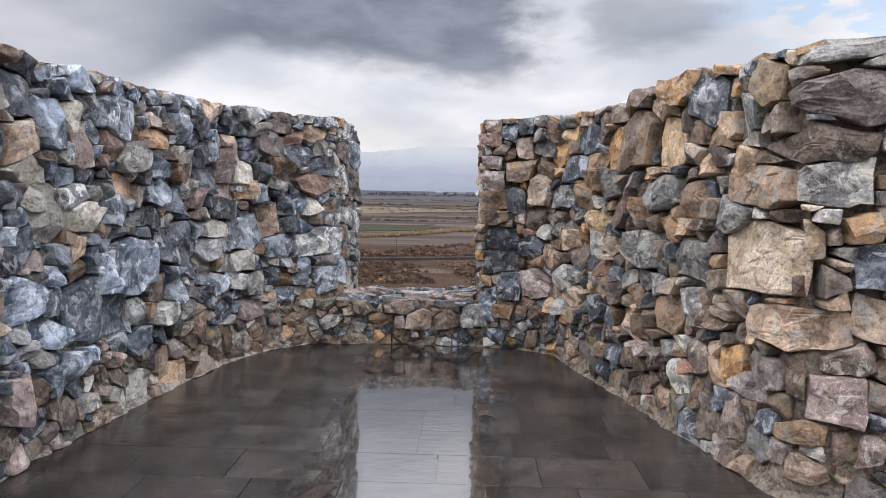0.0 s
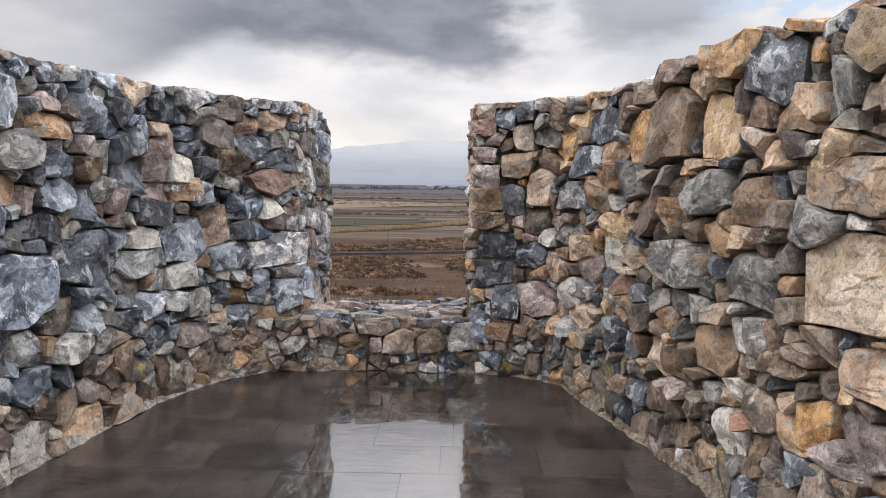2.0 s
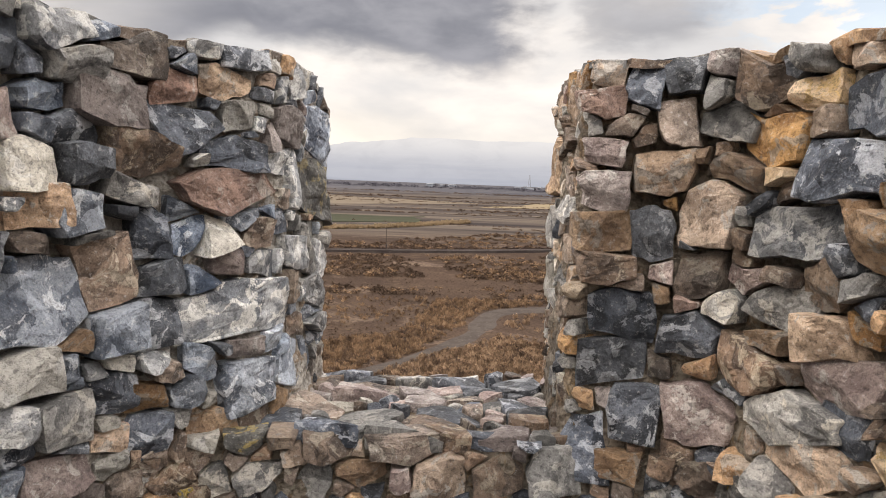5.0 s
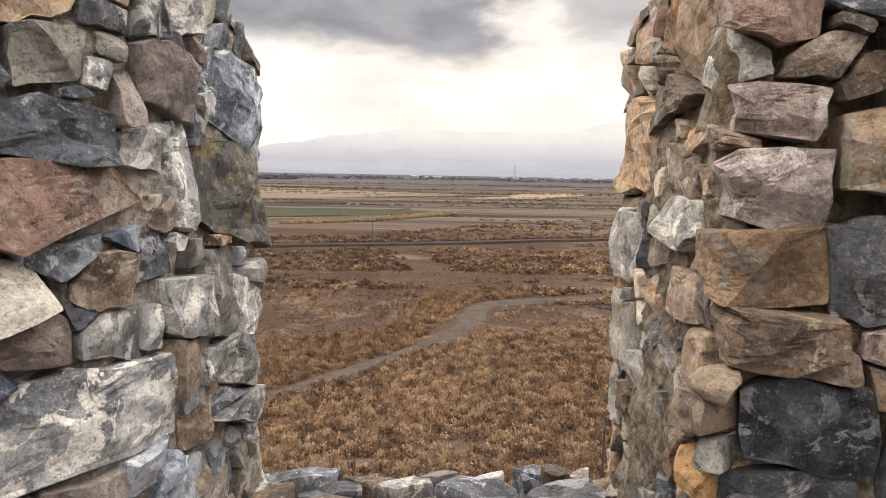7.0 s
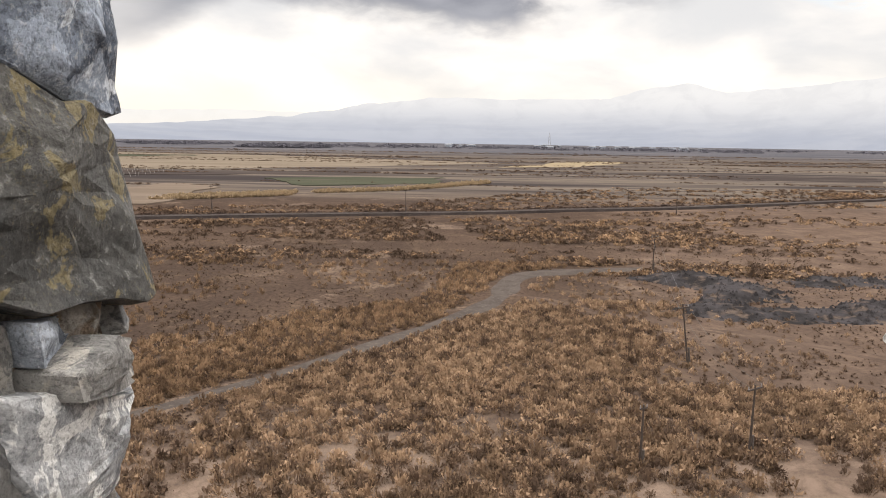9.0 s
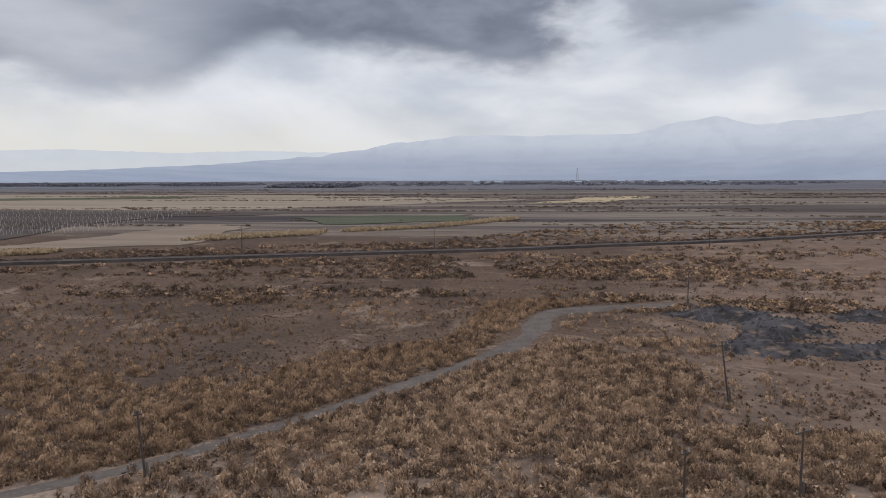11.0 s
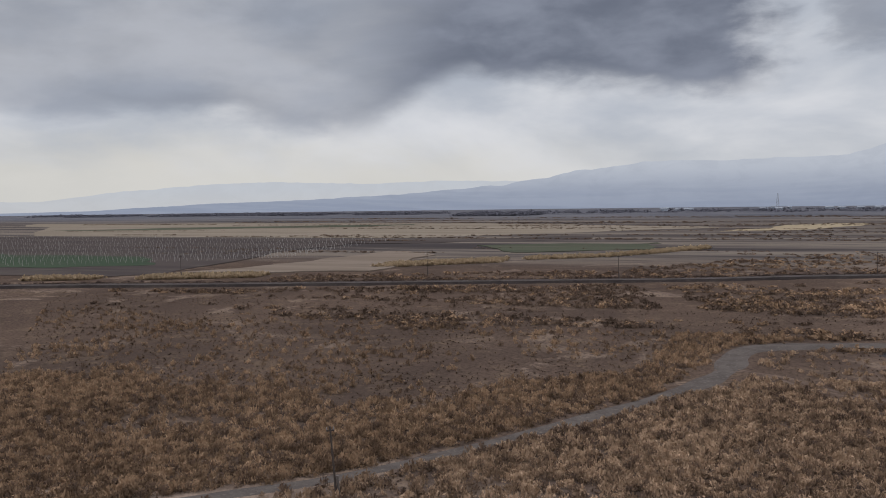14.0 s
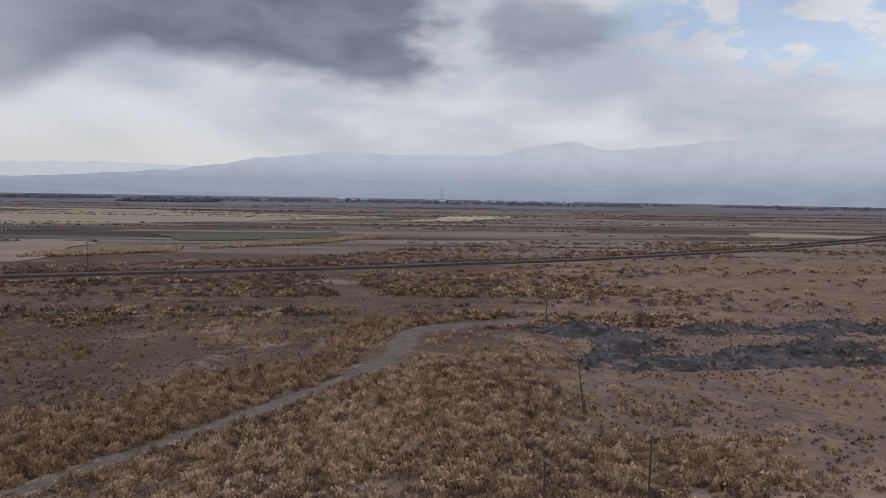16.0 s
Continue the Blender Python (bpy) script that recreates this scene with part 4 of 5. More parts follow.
def smooth_line(points, times=2):
    pts = [Vector(p) for p in points]
    for _ in range(times):
        out = [pts[0]]
        for a, b in zip(pts, pts[1:]):
            out += [a.lerp(b, 0.25), a.lerp(b, 0.75)]
        pts = out + [pts[-1]]
    return pts


def strip(name, points, profile, material, parent=None, wobble=0.0, widen=None):
    """A band along a line; profile: (offset, height above the ground) pairs."""
    pts = smooth_line(points, 3)
    verts, faces = [], []
    for i, p in enumerate(pts):
        d = (pts[min(i + 1, len(pts) - 1)] - pts[max(i - 1, 0)]).normalized()
        n = Vector((-d.y, d.x))
        wob = 1 + wobble * noise.noise(Vector((p.x * 0.15, p.y * 0.15, 4)))
        wob *= np.interp(p.y, *widen) if widen else 1.0
        for off, h in profile:
            q = p + n * off * wob
            verts.append((q.x, q.y, ground_z(q.x, q.y) + h))
    k = len(profile)
    for i in range(len(pts) - 1):
        for j in range(k - 1):
            faces.append((i * k + j, (i + 1) * k + j, (i + 1) * k + j + 1, i * k + j + 1))
    return piece(name, verts, faces, material, parent)


def line_distance(points):
    a = np.array([tuple(p) for p in smooth_line(points, 1)])

    def dist(x, y):
        return float(np.min(np.hypot(a[:, 0] - x, a[:, 1] - y)))
    b = []
    for p, q in zip(a[:-1], a[1:]):
        b += [p + (q - p) * f for f in np.linspace(0, 1, max(2, int(np.hypot(*(q - p)) / 1.2)))]
    a = np.array(b)
    return dist


def tuft_cloud(name, spots, material, rng, blades=16, spread=0.5, label="", category="", thin=0.16):
    """Many dry plants in one mesh. spots: x, y, z, size, height factor."""
    variants = []
    for _ in range(10):
        tri = []
        for k in range(blades):
            w = rng.uniform(0, 2 * math.pi)
            if blades > 20 and k % 6:
                # twig clusters through the rounded crown
                up = math.asin(rng.uniform(0.05, 1.0))
                f = rng.uniform(0.55, 1.0)
                c = Vector((math.cos(w) * math.cos(up) * spread * f, math.sin(w) * math.cos(up) * spread * f, math.sin(up) * 0.8 * f))
                for _ in range(3):
                    tri.append(tuple(c + Vector((rng.gauss(0, 0.75), rng.gauss(0, 0.75), rng.gauss(0, 1.1))) * thin))
                continue
            lean = rng.uniform(0.05, 1.0)
            r0, r1 = rng.uniform(0, 0.22), spread * lean
            h = rng.uniform(0.45, 1.0) * (1 - 0.45 * lean)
            side = w + math.pi / 2
            ww = rng.uniform(0.6, 1.3) * thin
            a = (math.cos(w) * r0, math.sin(w) * r0, 0)
            b = (math.cos(w) * r1 + math.cos(side) * ww, math.sin(w) * r1 + math.sin(side) * ww, h * rng.uniform(0.7, 1))
            c = (math.cos(w) * r1 - math.cos(side) * ww, math.sin(w) * r1 - math.sin(side) * ww, h)
            tri += [a, b, c]
        variants.append(np.array(tri))
    chunks = []
    for x, y, z, size, hf in spots:
        v = variants[rng.randrange(10)]
        w = rng.uniform(0, 2 * math.pi)
        c, s = math.cos(w) * size, math.sin(w) * size
        q = np.empty_like(v)
        q[:, 0] = x + v[:, 0] * c - v[:, 1] * s
        q[:, 1] = y + v[:, 0] * s + v[:, 1] * c
        q[:, 2] = z + v[:, 2] * size * hf
        chunks.append(q)
    allv = np.concatenate(chunks)
    n = len(allv)
    me = bpy.data.meshes.new(name)
    me.vertices.add(n)
    me.vertices.foreach_set("co", allv.astype(np.float32).ravel())
    me.loops.add(n)
    me.loops.foreach_set("vertex_index", np.arange(n, dtype=np.int32))
    me.polygons.add(n // 3)
    me.polygons.foreach_set("loop_start", np.arange(0, n, 3, dtype=np.int32))
    me.materials.append(material)
    me.update()
    me.validate()
    ob = new(name, me)
    tagged(ob, label, category, kind="stuff")
    return ob


def build_scrub():
    rng = random.Random(11)
    road, track, rail, path = line_distance(ROAD_LINE), line_distance(TRACK_LINE), line_distance(RAIL_LINE), line_distance(BARE_LINE)
    rust, dark, tan = [], [], []
    # dense bands along the road, thin and dark below it, bare ground to the east
    for _ in range(70000):
        y = 38 + 100 * rng.random() ** 1.1
        x = rng.uniform(-0.95, 0.95) * (y + 12)
        to_road = road(x, y)
        if to_road < rng.uniform(1.2, 1.8) * (1.0 if y < 98 else 2.0) or track(x, y) < 4.5 * rng.random():
            continue
        drift = noise.noise(Vector((x * 0.05, y * 0.07, 7))) + 0.5 * noise.noise(Vector((x * 0.2, y * 0.2, 2)))
        near_side = np.interp(y, (40, 55.8, 71.4, 88.5, 104.6, 122, 131), (-55, -34.5, -19.6, -7.5, 1.3, 5.2, 16)) < x
        if near_side:
            dens = 1.0 + 0.7 * drift
            if y < 66:
                dens = 0.40 + 0.9 * drift
            if x > (0.27 if y > 72 else 0.55) * y + rng.uniform(-4, 4) - 3 or y > 108:
                dens = 0.05 + 0.12 * drift
        else:
            band = 15 + 9 * noise.noise(Vector((x * 0.05, y * 0.03, 12)))
            dens = 0.95 + 0.6 * drift if to_road < band else 0.07 + 0.2 * drift
            if x < -30 and y < 84 + 10 * drift:
                dens = max(dens, 0.55 + 0.8 * drift)
        if rng.random() > dens:
            continue
        size = rng.uniform(0.42, 1.05) * (1.15 if near_side and y < 63 else 1.0)
        spot = (x, y, ground_z(x, y), size, rng.uniform(0.8, 1.25))
        open_side = near_side and x > (0.27 if y > 72 else 0.55) * y + 14 * drift + rng.gauss(0, 4)
        if open_side:
            spot = (x, y, spot[2], size * 0.75, spot[4])
        warm = 0.30 if open_side else 0.62 if near_side and y < 63 else 0.78
        ((tan if near_side else rust) if rng.random() < warm + 0.3 * drift else dark).append(spot)
    tuft_cloud("scrub", rust, SHRUB, rng, 60, 0.66, "dry rust-brown steppe scrub on the plain", "shrubs", 0.095)
    tuft_cloud("scrub", tan, SHRUB_TAN, rng, 60, 0.66, "dry tan scrub between the road and the walls", "shrubs", 0.095)
    tuft_cloud("scrub", dark, SHRUB_DARK, rng, 60, 0.66, "dry dark-brown steppe scrub on the plain", "shrubs", 0.095)
    low = []
    for _ in range(26000):
        y = rng.uniform(60, 165)
        x = rng.uniform(-0.95, 0.95) * (y + 12)
        if road(x, y) < (1.2 if y < 98 else 3.6) or track(x, y) < 3.5 * rng.random():
            continue
        if rng.random() > 0.45 + 0.8 * noise.noise(Vector((x * 0.06, y * 0.08, 21))):
            continue
        low.append((x, y, ground_z(x, y), rng.uniform(0.14, 0.36), rng.uniform(0.6, 1.1)))
    tuft_cloud("dry_grass", low, SHRUB_MID, rng, 12, 0.9, "thin dry grass tufts on bare brown soil", "grass", 0.22)
    mid, duff = [], []
    for _ in range(32000):
        y = rng.uniform(128, 370)
        x = rng.uniform(-0.95, 0.85) * y
        ry = 229 + 0.36 * x + 0.0011 * max(0.0, x - 60) ** 2
        if rail(x, y) < (9.5 if y < ry else 4.5) or path(x, y) < 3.0 + 4.0 * rng.random() or y < 142 and road(x, y) < 4.0:
            continue
        if y > ry + (32 if x < -20 else 60 + 0.8 * x) or x < -125 and y > ry:
            continue
        drift = noise.noise(Vector((x * 0.015, y * 0.06, 3))) + 0.6 * noise.noise(Vector((x * 0.06, y * 0.22, 9)))
        if x > 55 and y < 0.36 * x + 222 and rng.random() < min(0.85, (x - 55) / 40):
            continue
        if rng.random() > (0.06 if y < 165 and x < 5 else 0.30 if x > -5 else 0.48) + 1.2 * drift + (0.20 if 165 < y < 235 else 0.0):
            continue
        size = rng.uniform(0.6, 1.7) * (1.0 + 0.5 * max(0.0, drift))
        (mid if rng.random() < (0.38 if x > -5 else 0.16) + 0.3 * drift else duff).append((x, y, ground_z(x, y), size, rng.uniform(0.45, 0.75)))
    tuft_cloud("scrub", mid, SHRUB, rng, 40, 0.9, "low tawny scrub before the railway", "shrubs", 0.16)
    tuft_cloud("scrub", duff, SHRUB_MID, rng, 40, 0.9, "low dark scrub beside the railway", "shrubs", 0.16)
    bank = []
    for a, b in zip(smooth_line(RAIL_LINE, 2), smooth_line(RAIL_LINE, 2)[1:]):
        d = (b - a).normalized()
        n = Vector((-d.y, d.x))
        for _ in range(int((b - a).length * 5.0)):
            p = a.lerp(b, rng.random()) + n * rng.choice((3.4, 4.5, 6.0, 8.0, 10.0)) + n * rng.gauss(0, 0.8)
            if noise.noise(Vector((p.x * 0.03, p.y * 0.03, 17))) > -0.4:
                bank.append((p.x, p.y, ground_z(p.x, p.y), rng.uniform(0.6, 1.3), rng.uniform(0.5, 0.8)))
    tuft_cloud("scrub", bank, SHRUB_BANK, rng, 24, 0.9, "dark dead scrub along the railway bank", "shrubs", 0.16)
    reeds = []
    for (x0, y0), (x1, y1), n, deep in (((-110, 260), (-72, 289), 1300, 10), ((-36, 320), (6, 386), 1300, 8), ((-166, 198), (-134, 213), 1300, 5), ((-202, 186), (-182, 193), 500, 4), ((-64, 300), (-38, 319), 420, 6)):
        for _ in range(n):
            f = rng.random()
            x, y = x0 + (x1 - x0) * f + rng.uniform(-2, 2), y0 + (y1 - y0) * f + rng.uniform(-deep, deep)
            reeds.append((x, y, ground_z(x, y), rng.uniform(0.9, 2.0), rng.uniform(0.7, 1.15)))
    tuft_cloud("reeds", reeds, REED, rng, 16, 0.6, "tall yellow reeds in strips beside the fields", "reeds")
    trees = []
    for _ in range(6500):
        k = rng.random()
        if k < 0.55:
            x, y = rng.uniform(-2100, -700), rng.uniform(1750, 2050)
        elif k < 0.7:
            x, y = rng.uniform(-480, -260), rng.uniform(1450, 1600)
        else:
            x, y = rng.uniform(-900, 1900), rng.uniform(1700, 2300)
        if noise.noise(Vector((x * 0.006, y * 0.004, 5))) < -0.05:
            continue
        trees.append((x, y, PLAIN, rng.uniform(5, 15), rng.uniform(0.35, 0.9)))
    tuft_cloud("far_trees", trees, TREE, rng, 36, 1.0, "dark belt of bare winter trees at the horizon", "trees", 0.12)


def build_hedges():
    rng = random.Random(31)
    spots = []
    for _ in range(75):
        y0 = 300 * (4.2 ** rng.random())
        x0 = rng.uniform(-0.95, 0.85) * y0
        ln = rng.uniform(0.05, 0.22) * y0
        tilt = rng.uniform(-0.12, 0.12)
        for _ in range(int(30 + ln * 0.5)):
            f = rng.uniform(-1, 1)
            x, y = x0 + ln * f, y0 + ln * f * tilt + rng.gauss(0, 0.004) * y0
            spots.append((x, y, PLAIN - 0.1, rng.uniform(0.6, 1.3) * (1 + y0 / 700), rng.uniform(0.35, 0.7)))
    tuft_cloud("hedges", spots, SHRUB_MID, rng, 24, 0.9, "dark straggling hedges and ditch scrub between fields", "hedges", 0.2)


def field(name, corners, material, label, lift=0.12):
    """A crop or bare field, a low slab on the plain."""
    pts = []
    for a, b in zip(corners, corners[1:] + corners[:1]):
        for k in range(6):
            f = k / 6
            x, y = a[0] + (b[0] - a[0]) * f, a[1] + (b[1] - a[1]) * f
            r = 0.028 * math.hypot(x, y)
            pts.append((x + r * noise.noise(Vector((x * 0.05, y * 0.05, 1))), y + r * noise.noise(Vector((x * 0.05, y * 0.05, 8)))))
    n = len(pts)
    verts = [(x, y, PLAIN - 0.5) for x, y in pts] + [(x, y, PLAIN + (0.28 if y < 420 else 0.05) + lift) for x, y in pts]
    faces = [tuple(range(n, 2 * n))] + [(i, (i + 1) % n, n + (i + 1) % n, n + i) for i in range(n)]
    tagged(piece(name, verts, faces, material), label, "field", kind="structure")


def build_fields():
    tan = soil("stubble_field", (0.107, 0.087, 0.067), (0.134, 0.109, 0.085), (0.089, 0.071, 0.058), 0.030, 0.12, 0.2, 0.3, 0.12)
    bare = soil("bare_field", (0.094, 0.073, 0.058), (0.116, 0.091, 0.073), (0.076, 0.060, 0.049), 0.050, 0.20, 0.2, 0.3, 0.12)
    green = soil("winter_crop", (0.038, 0.040, 0.029), (0.047, 0.049, 0.035), (0.060, 0.053, 0.041), 0.037, 0.16, 0.2, 0.3, 0.12)
    crop = soil("young_green_crop", (0.026, 0.035, 0.024), (0.033, 0.043, 0.029), (0.042, 0.043, 0.033), 0.037, 0.16, 0.2, 0.3, 0.12)
    dark = soil("ploughed_field", (0.033, 0.027, 0.026), (0.047, 0.038, 0.035), (0.058, 0.049, 0.042), 0.050, 0.20, 0.2, 0.3, 0.12)
    gold = soil("straw_field", (0.161, 0.127, 0.085), (0.192, 0.154, 0.105), (0.148, 0.116, 0.081), 0.050, 0.20, 0.2, 0.3, 0.12)
    field("field", [(-1061, 965), (-251, 884), (38, 710), (-199, 478), (-547, 503)], tan, "pale stubble field on the plain", 0.0)
    field("field", [(-664, 606), (-347, 740), (-309, 850), (-566, 735)], green, "narrow green crop strip on the plain", 0.1)
    field("field", [(-700, 480), (-192, 458), (-193, 344), (-169, 208), (-208, 196), (-360, 200)], dark, "dark vineyard soil with rows of posts", 0.0)
    field("field", [(-330, 282), (-240, 283), (-204, 242), (-236, 222), (-290, 215)], crop, "green crop patch beside the vineyard", 0.12)
    field("field", [(-168, 215), (-156, 242), (-142, 340), (-114, 329), (-104, 236)], bare, "bare tan field beside the vineyard", 0.05)
    field("field", [(-114, 393), (-19, 436), (-16, 373), (-78, 338)], green, "dark green crop field on the plain", 0.05)
    field("field", [(16, 604), (128, 835), (171, 817), (97, 663)], gold, "straw-yellow field on the plain", 0.05)
    field("field", [(156, 519), (273, 524), (237, 463), (138, 461)], dark, "dark ploughed field on the plain", 0.05)
    field("field", [(259, 489), (333, 451), (303, 411), (234, 443)], tan, "pale fallow field on the plain", 0.05)
    field("field", [(-190, 440), (-60, 520), (-70, 470), (-190, 400)], dark, "dark ploughed strip on the plain", 0.02)
    rng = random.Random(5)
    verts, faces = [], []
    for i in range(66):
        for j in range(24):
            f, g = i / 65, j / 23
            ax, ay = -690 + f * 500, 475 - f * 18
            bx, by = -330 + f * 158, 204 + f * 8 + f * f * 80
            x, y = ax + (bx - ax) * g ** 0.7 + rng.uniform(-1, 1), ay + (by - ay) * g ** 0.7
            rod(verts, faces, (x, y, PLAIN), (x + rng.uniform(-0.2, 0.2), y, PLAIN + 1.6), 0.08, 0.07, 4)
    tagged(piece("vineyard_posts", verts, faces, CONCRETE), "rows of pale vineyard posts on dark soil", "posts", kind="stuff")


def build_roads():
    tagged(strip("road", ROAD_LINE, ((-1.75, -0.06), (-1.2, 0.03), (0, 0.07), (1.2, 0.03), (1.75, -0.06)), ROAD, None, 0.6, ((50, 80, 95, 110, 126, 136), (0.55, 0.66, 0.85, 1.1, 1.35, 1.4))), "grey gravel road winding over the steppe", "road", kind="structure")
    tagged(strip("road_track", TRACK_LINE, ((-1.5, -0.10), (-1.1, 0.04), (-0.5, 0.03), (0, -0.06), (0.5, 0.03), (1.1, 0.04), (1.5, -0.10)), TRACK, None, 2.0), "faint sandy wheel track over the steppe", "track", kind="structure")
    bed = strip("railway", RAIL_LINE, ((-3.0, -0.4), (-1.4, 0.7), (1.4, 0.7), (3.0, -0.4)), BALLAST, None, 0.5)
    tagged(bed, "railway on a low dark ballast bank", "railway", kind="structure")
    strip("track_bed", RAIL_LINE, ((-0.95, 0.7), (-0.85, 0.76), (0.85, 0.76), (0.95, 0.7)), BALLAST_TOP, bed, 0.0)["label"] = "pale worn top of the ballast"
    for off in (-0.76, 0.76):
        strip("rail", RAIL_LINE, ((off - 0.05, 0.7), (off - 0.04, 0.90), (off + 0.04, 0.90), (off + 0.05, 0.7)), RUST, bed)


def build_slag():
    rng = random.Random(2)
    verts, faces = [], []
    nx, ny = 60, 44
    for j in range(ny + 1):
        for i in range(nx + 1):
            u, v = i / nx, j / ny
            x, y = 20 + 80 * u, 92 + 46 * v
            e = min(1.0, 4 * u * (1 - u) * 1.6) * min(1.0, 4 * v * (1 - v) * 1.6)
            h = 1.7 * e * (0.55 + 0.9 * noise.fractal(Vector((x * 0.07, y * 0.09, 1)), 1.0, 2.0, 5)) + 0.35 * e * noise.fractal(Vector((x * 0.6, y * 0.6, 4)), 1, 2, 3)
            verts.append((x, y, ground_z(x, y) + h - 0.70))
    w = nx + 1
    faces = [(j * w + i, j * w + i + 1, (j + 1) * w + i + 1, (j + 1) * w + i) for j in range(ny) for i in range(nx)]
    heap = tagged(piece("spoil_mound", verts, faces, SLAG), "low dark mound of spoil and rubble on the plain", "mound")
    vs, fs = [], []
    for _ in range(2600):
        i, j = rng.randrange(4, nx - 3), rng.randrange(4, ny - 3)
        px, py, pz = verts[j * w + i]
        px, py = px + rng.uniform(-0.7, 0.7), py + rng.uniform(-0.5, 0.5)
        r = rng.uniform(0.15, 0.55)
        k = len(vs)
        for q in range(5):
            t = 2 * math.pi * q / 5 + rng.uniform(-0.4, 0.4)
            vs.append((px + math.cos(t) * r, py + math.sin(t) * r * 0.8, pz - 0.2))
        vs.append((px + rng.uniform(-0.3, 0.3) * r, py, pz + r * rng.uniform(0.4, 0.9)))
        fs += [(k + q, k + (q + 1) % 5, k + 5) for q in range(5)]
    lumps = piece("rubble", vs, fs, SLAG, heap)
    lumps["kind"] = "stuff"


# ---------------------------------------------------------------- poles, wires, distance
def utility_pole(x, y, height, lean=0.0, arm=1.6, turn=0.6):
    base = new("utility_pole")
    base.location = (x, y, ground_z(x, y))
    tagged(base, "weathered wooden utility pole with a short crossarm", "pole", "poles of the power line")
    v, f = [], []
    rod(v, f, (0, 0, -0.3), (lean, 0, height), 0.10, 0.065, 10)
    piece("pole", v, f, WOOD, base)
    v, f = [], []
    rod(v, f, (0.22, 0.05, -0.3), (0.18 + lean * 0.25, 0.05, height * 0.28), 0.11, 0.10, 8)
    piece("stub", v, f, STUB, base, "short grey stub bound to the pole")
    c, s = math.cos(turn), math.sin(turn)
    arm_ob = part("crossarm", box_bm(0, 0, 0, arm, 0.11, 0.12, 0.01), WOOD, base)
    arm_ob.matrix_local = pose(lean * 0.94, 0, height * 0.94, 0, 0, math.degrees(turn))
    for k in (-0.45, 0.45):
        v, f = [], []
        px, py = lean * 0.94 + c * arm * k, s * arm * k
        rod(v, f, (px, py, height * 0.94 + 0.05), (px, py, height * 0.94 + 0.26), 0.05, 0.035, 6)
        piece("insulator", v, f, CERAMIC, base)
    return Vector((x + lean * 0.94, y, ground_z(x, y) + height * 0.94 + 0.26)), c, s, arm


def wire(a, b, sag):
    cu = bpy.data.curves.new("power_cable", "CURVE")
    cu.dimensions, cu.bevel_depth, cu.bevel_resolution = "3D", 0.011, 0
    sp = cu.splines.new("POLY")
    sp.points.add(16)
    for i in range(17):
        f = i / 16
        p = a.lerp(b, f)
        sp.points[i].co = (p.x, p.y, p.z - sag * 4 * f * (1 - f), 1)
    cu.materials.append(WIRE)
    tagged(new("power_cable", cu), "thin sagging cable between the utility poles", "cable", "cables of the power line")


def build_poles():
    tops = []
    for x, y, h, lean in ((19.6, 58.2, 5.2, 0.05), (21.4, 79.7, 6.2, -0.9), (29.8, 130.4, 6.8, 0.1)):
        tops.append(utility_pole(x, y, h, lean))
    for (p, c, s, arm), (q, c2, s2, arm2) in zip(tops, tops[1:]):
        for k in (-0.45, 0.45):
            wire(p + Vector((c * arm * k, s * arm * k, 0)), q + Vector((c2 * arm2 * k, s2 * arm2 * k, 0)), 0.9)
    utility_pole(11.3, 55.6, 4.5, 0.05, 0.7)
    utility_pole(-26.2, 58.4, 5.3, -0.45, 0.6)
    for x, y in ((-154.5, 200.4), (-79, 222), (-20.8, 222.5), (49.4, 247), (62, 236)):
        utility_pole(x, y, 7.5, 0.0, 1.2)


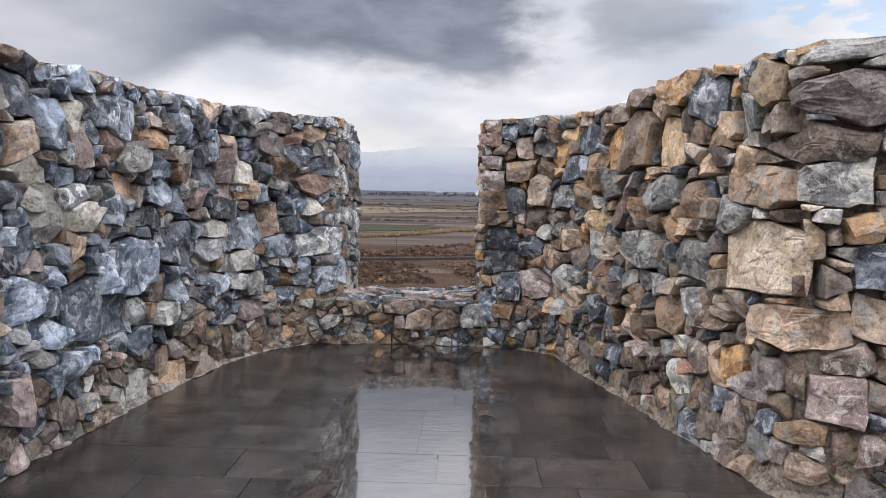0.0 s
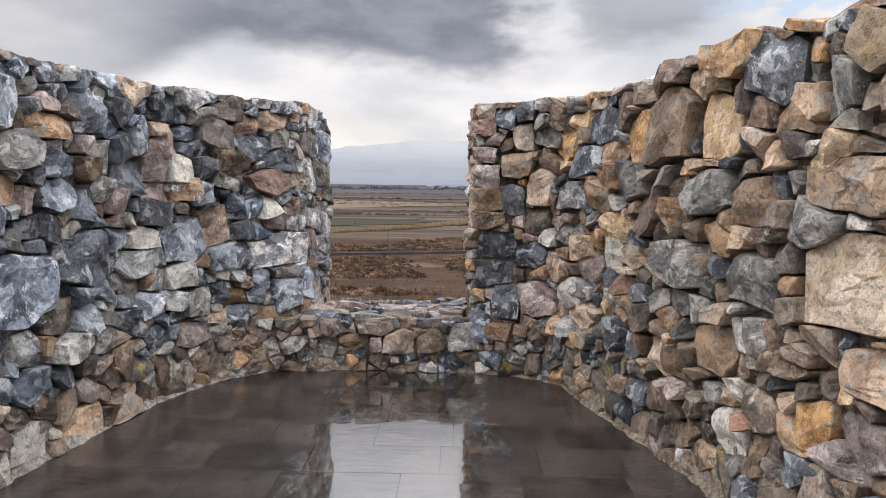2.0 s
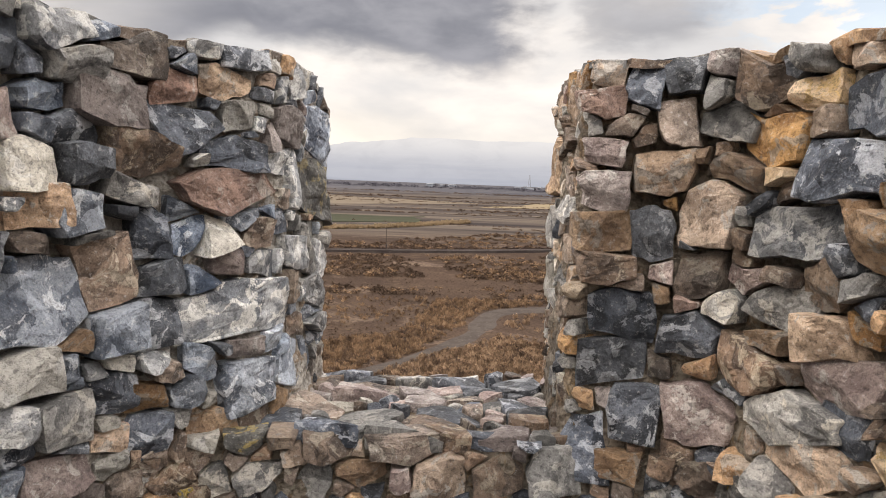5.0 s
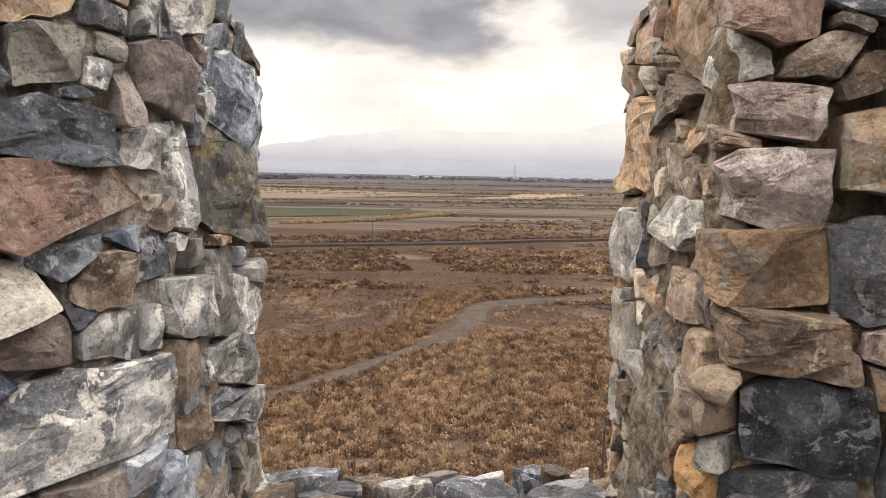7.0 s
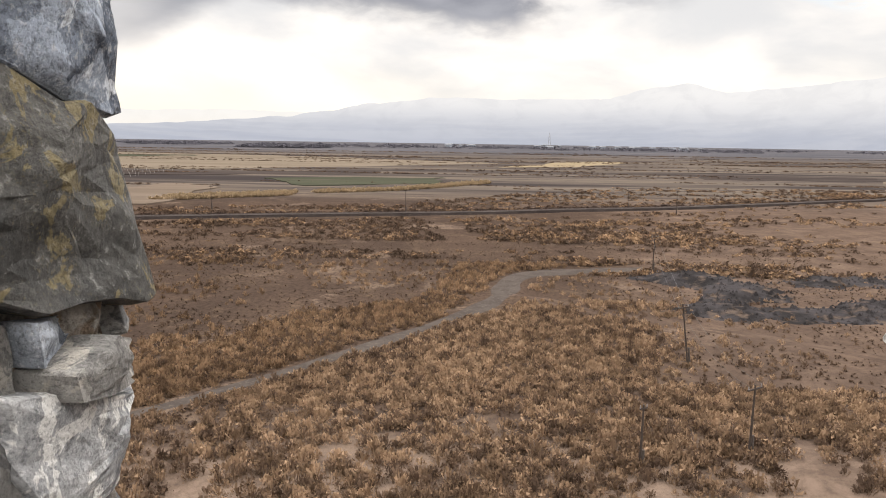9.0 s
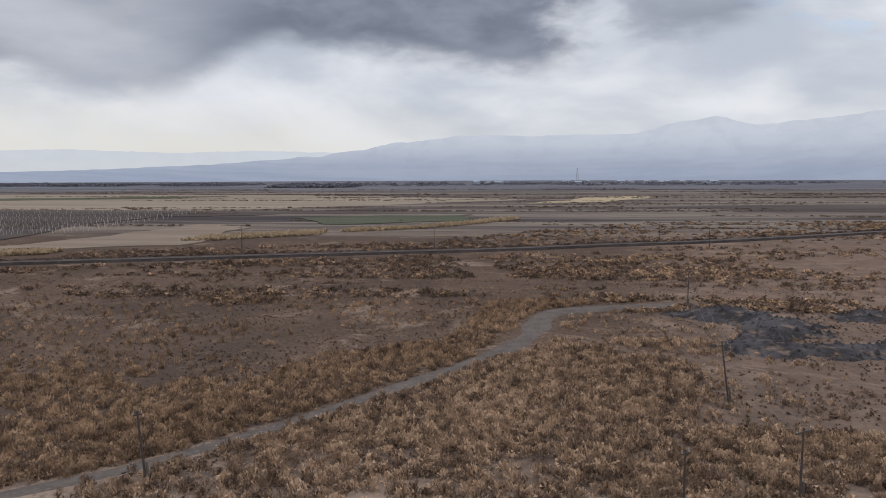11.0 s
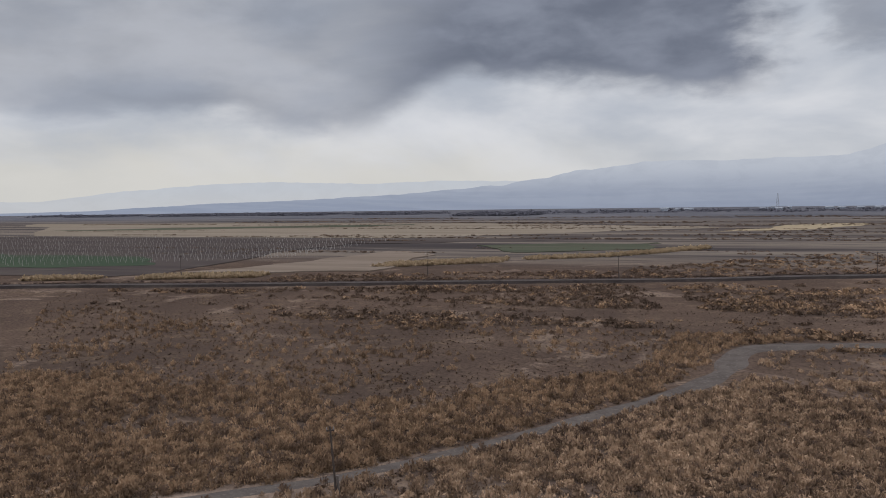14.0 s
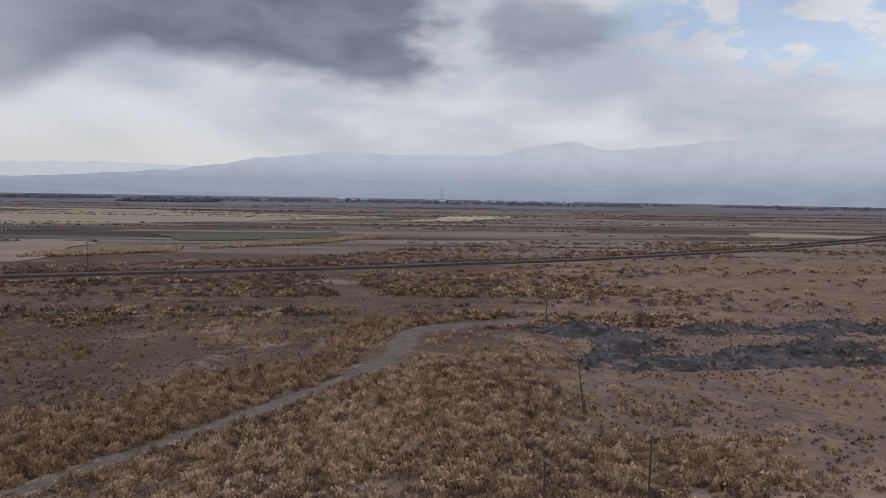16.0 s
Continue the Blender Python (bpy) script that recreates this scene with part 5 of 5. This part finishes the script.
def build_distance():
    rng = random.Random(8)

    def ridge(name, profile, radius, material, label, depth=500):
        verts, faces = [], []
        prof = []
        for (a0, e0), (a1, e1) in zip(profile, profile[1:]):
            n = max(2, int((a1 - a0) / 0.35))
            prof += [(a0 + (a1 - a0) * k / n, e0 + (e1 - e0) * k / n) for k in range(n)]
        prof.append(profile[-1])
        for a, e in prof:
            e += 0.10 * noise.fractal(Vector((a * 0.9, radius * 0.01, 0)), 1.0, 2.0, 5) * min(1, e / 1.5)
            w = radians(a)
            for f, rr in ((0, radius - depth), (0.5, radius - depth * 0.4), (1.0, radius), (0.3, radius + 150)):
                z = PLAIN - 4 + (math.tan(radians(max(e, 0.0))) * radius + 24 * min(1.0, e / 0.4)) * f
                verts.append((math.sin(w) * rr, math.cos(w) * rr, z))
        for i in range(len(prof) - 1):
            for j in range(3):
                faces.append((4 * i + j, 4 * i + 4 + j, 4 * i + 5 + j, 4 * i + 1 + j))
        tagged(piece(name, verts, faces, material, smooth=True), label, "mountains", kind="structure")

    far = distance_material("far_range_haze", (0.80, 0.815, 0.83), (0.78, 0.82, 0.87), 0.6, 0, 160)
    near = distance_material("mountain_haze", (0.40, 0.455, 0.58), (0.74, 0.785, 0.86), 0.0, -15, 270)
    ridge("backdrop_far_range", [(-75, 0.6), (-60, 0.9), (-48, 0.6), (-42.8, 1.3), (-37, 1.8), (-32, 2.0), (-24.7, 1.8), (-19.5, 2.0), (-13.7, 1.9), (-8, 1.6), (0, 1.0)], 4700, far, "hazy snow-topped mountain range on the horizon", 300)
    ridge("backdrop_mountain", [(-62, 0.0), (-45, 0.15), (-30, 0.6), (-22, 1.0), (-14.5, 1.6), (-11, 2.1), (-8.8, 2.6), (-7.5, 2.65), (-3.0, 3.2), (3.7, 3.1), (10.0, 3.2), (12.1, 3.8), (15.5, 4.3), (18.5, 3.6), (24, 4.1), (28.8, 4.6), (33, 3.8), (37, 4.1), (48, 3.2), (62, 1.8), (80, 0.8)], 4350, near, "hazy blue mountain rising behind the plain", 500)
    for k in range(26):
        a = radians(rng.uniform(4.5, 17.0) if k > 4 else rng.uniform(-4, 4))
        r = rng.uniform(2150, 2700)
        house = new("house")
        house.location = (math.sin(a) * r, math.cos(a) * r, PLAIN)
        house.rotation_euler[2] = rng.uniform(-0.4, 0.4)
        tagged(house, "small pale far-off building at the plain's edge", "building", "far village buildings")
        w, h = rng.uniform(8, 30), rng.uniform(4, 7)
        part("wall", box_bm(0, 0, h / 2, w, 9, h), HAZED_WALL, house)
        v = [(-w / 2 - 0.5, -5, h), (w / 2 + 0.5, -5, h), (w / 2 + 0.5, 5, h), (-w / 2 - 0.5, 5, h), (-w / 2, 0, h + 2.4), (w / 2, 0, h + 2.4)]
        piece("roof", v, [(0, 1, 5, 4), (2, 3, 4, 5), (0, 4, 3), (1, 2, 5), (3, 2, 1, 0)], HAZED_ROOF, house)
    tower = new("lattice_tower")
    a = radians(5.6)
    tower.location = (math.sin(a) * 2400, math.cos(a) * 2400, PLAIN)
    tagged(tower, "grey steel lattice tower by the far village", "tower")
    for sx in (-1, 1):
        for sy in (-1, 1):
            v, f = [], []
            rod(v, f, (sx * 4.5, sy * 4.5, 0), (sx * 0.8, sy * 0.8, 48), 0.35, 0.25, 4)
            piece("leg", v, f, STEEL, tower)
    for k in range(5):
        h0, h1 = 9.6 * k, 9.6 * k + 9.6
        w0, w1 = 4.5 - 0.077 * h0, 4.5 - 0.077 * h1
        for sy in (-1, 1):
            v, f = [], []
            rod(v, f, (-w0, sy * w0, h0), (w1, sy * w1, h1), 0.18, 0.18, 4)
            piece("brace", v, f, STEEL, tower)


build_ground()
build_roads()
build_fields()
build_hedges()
build_slag()
build_scrub()
build_poles()
build_distance()
build_floor()
build_walls()
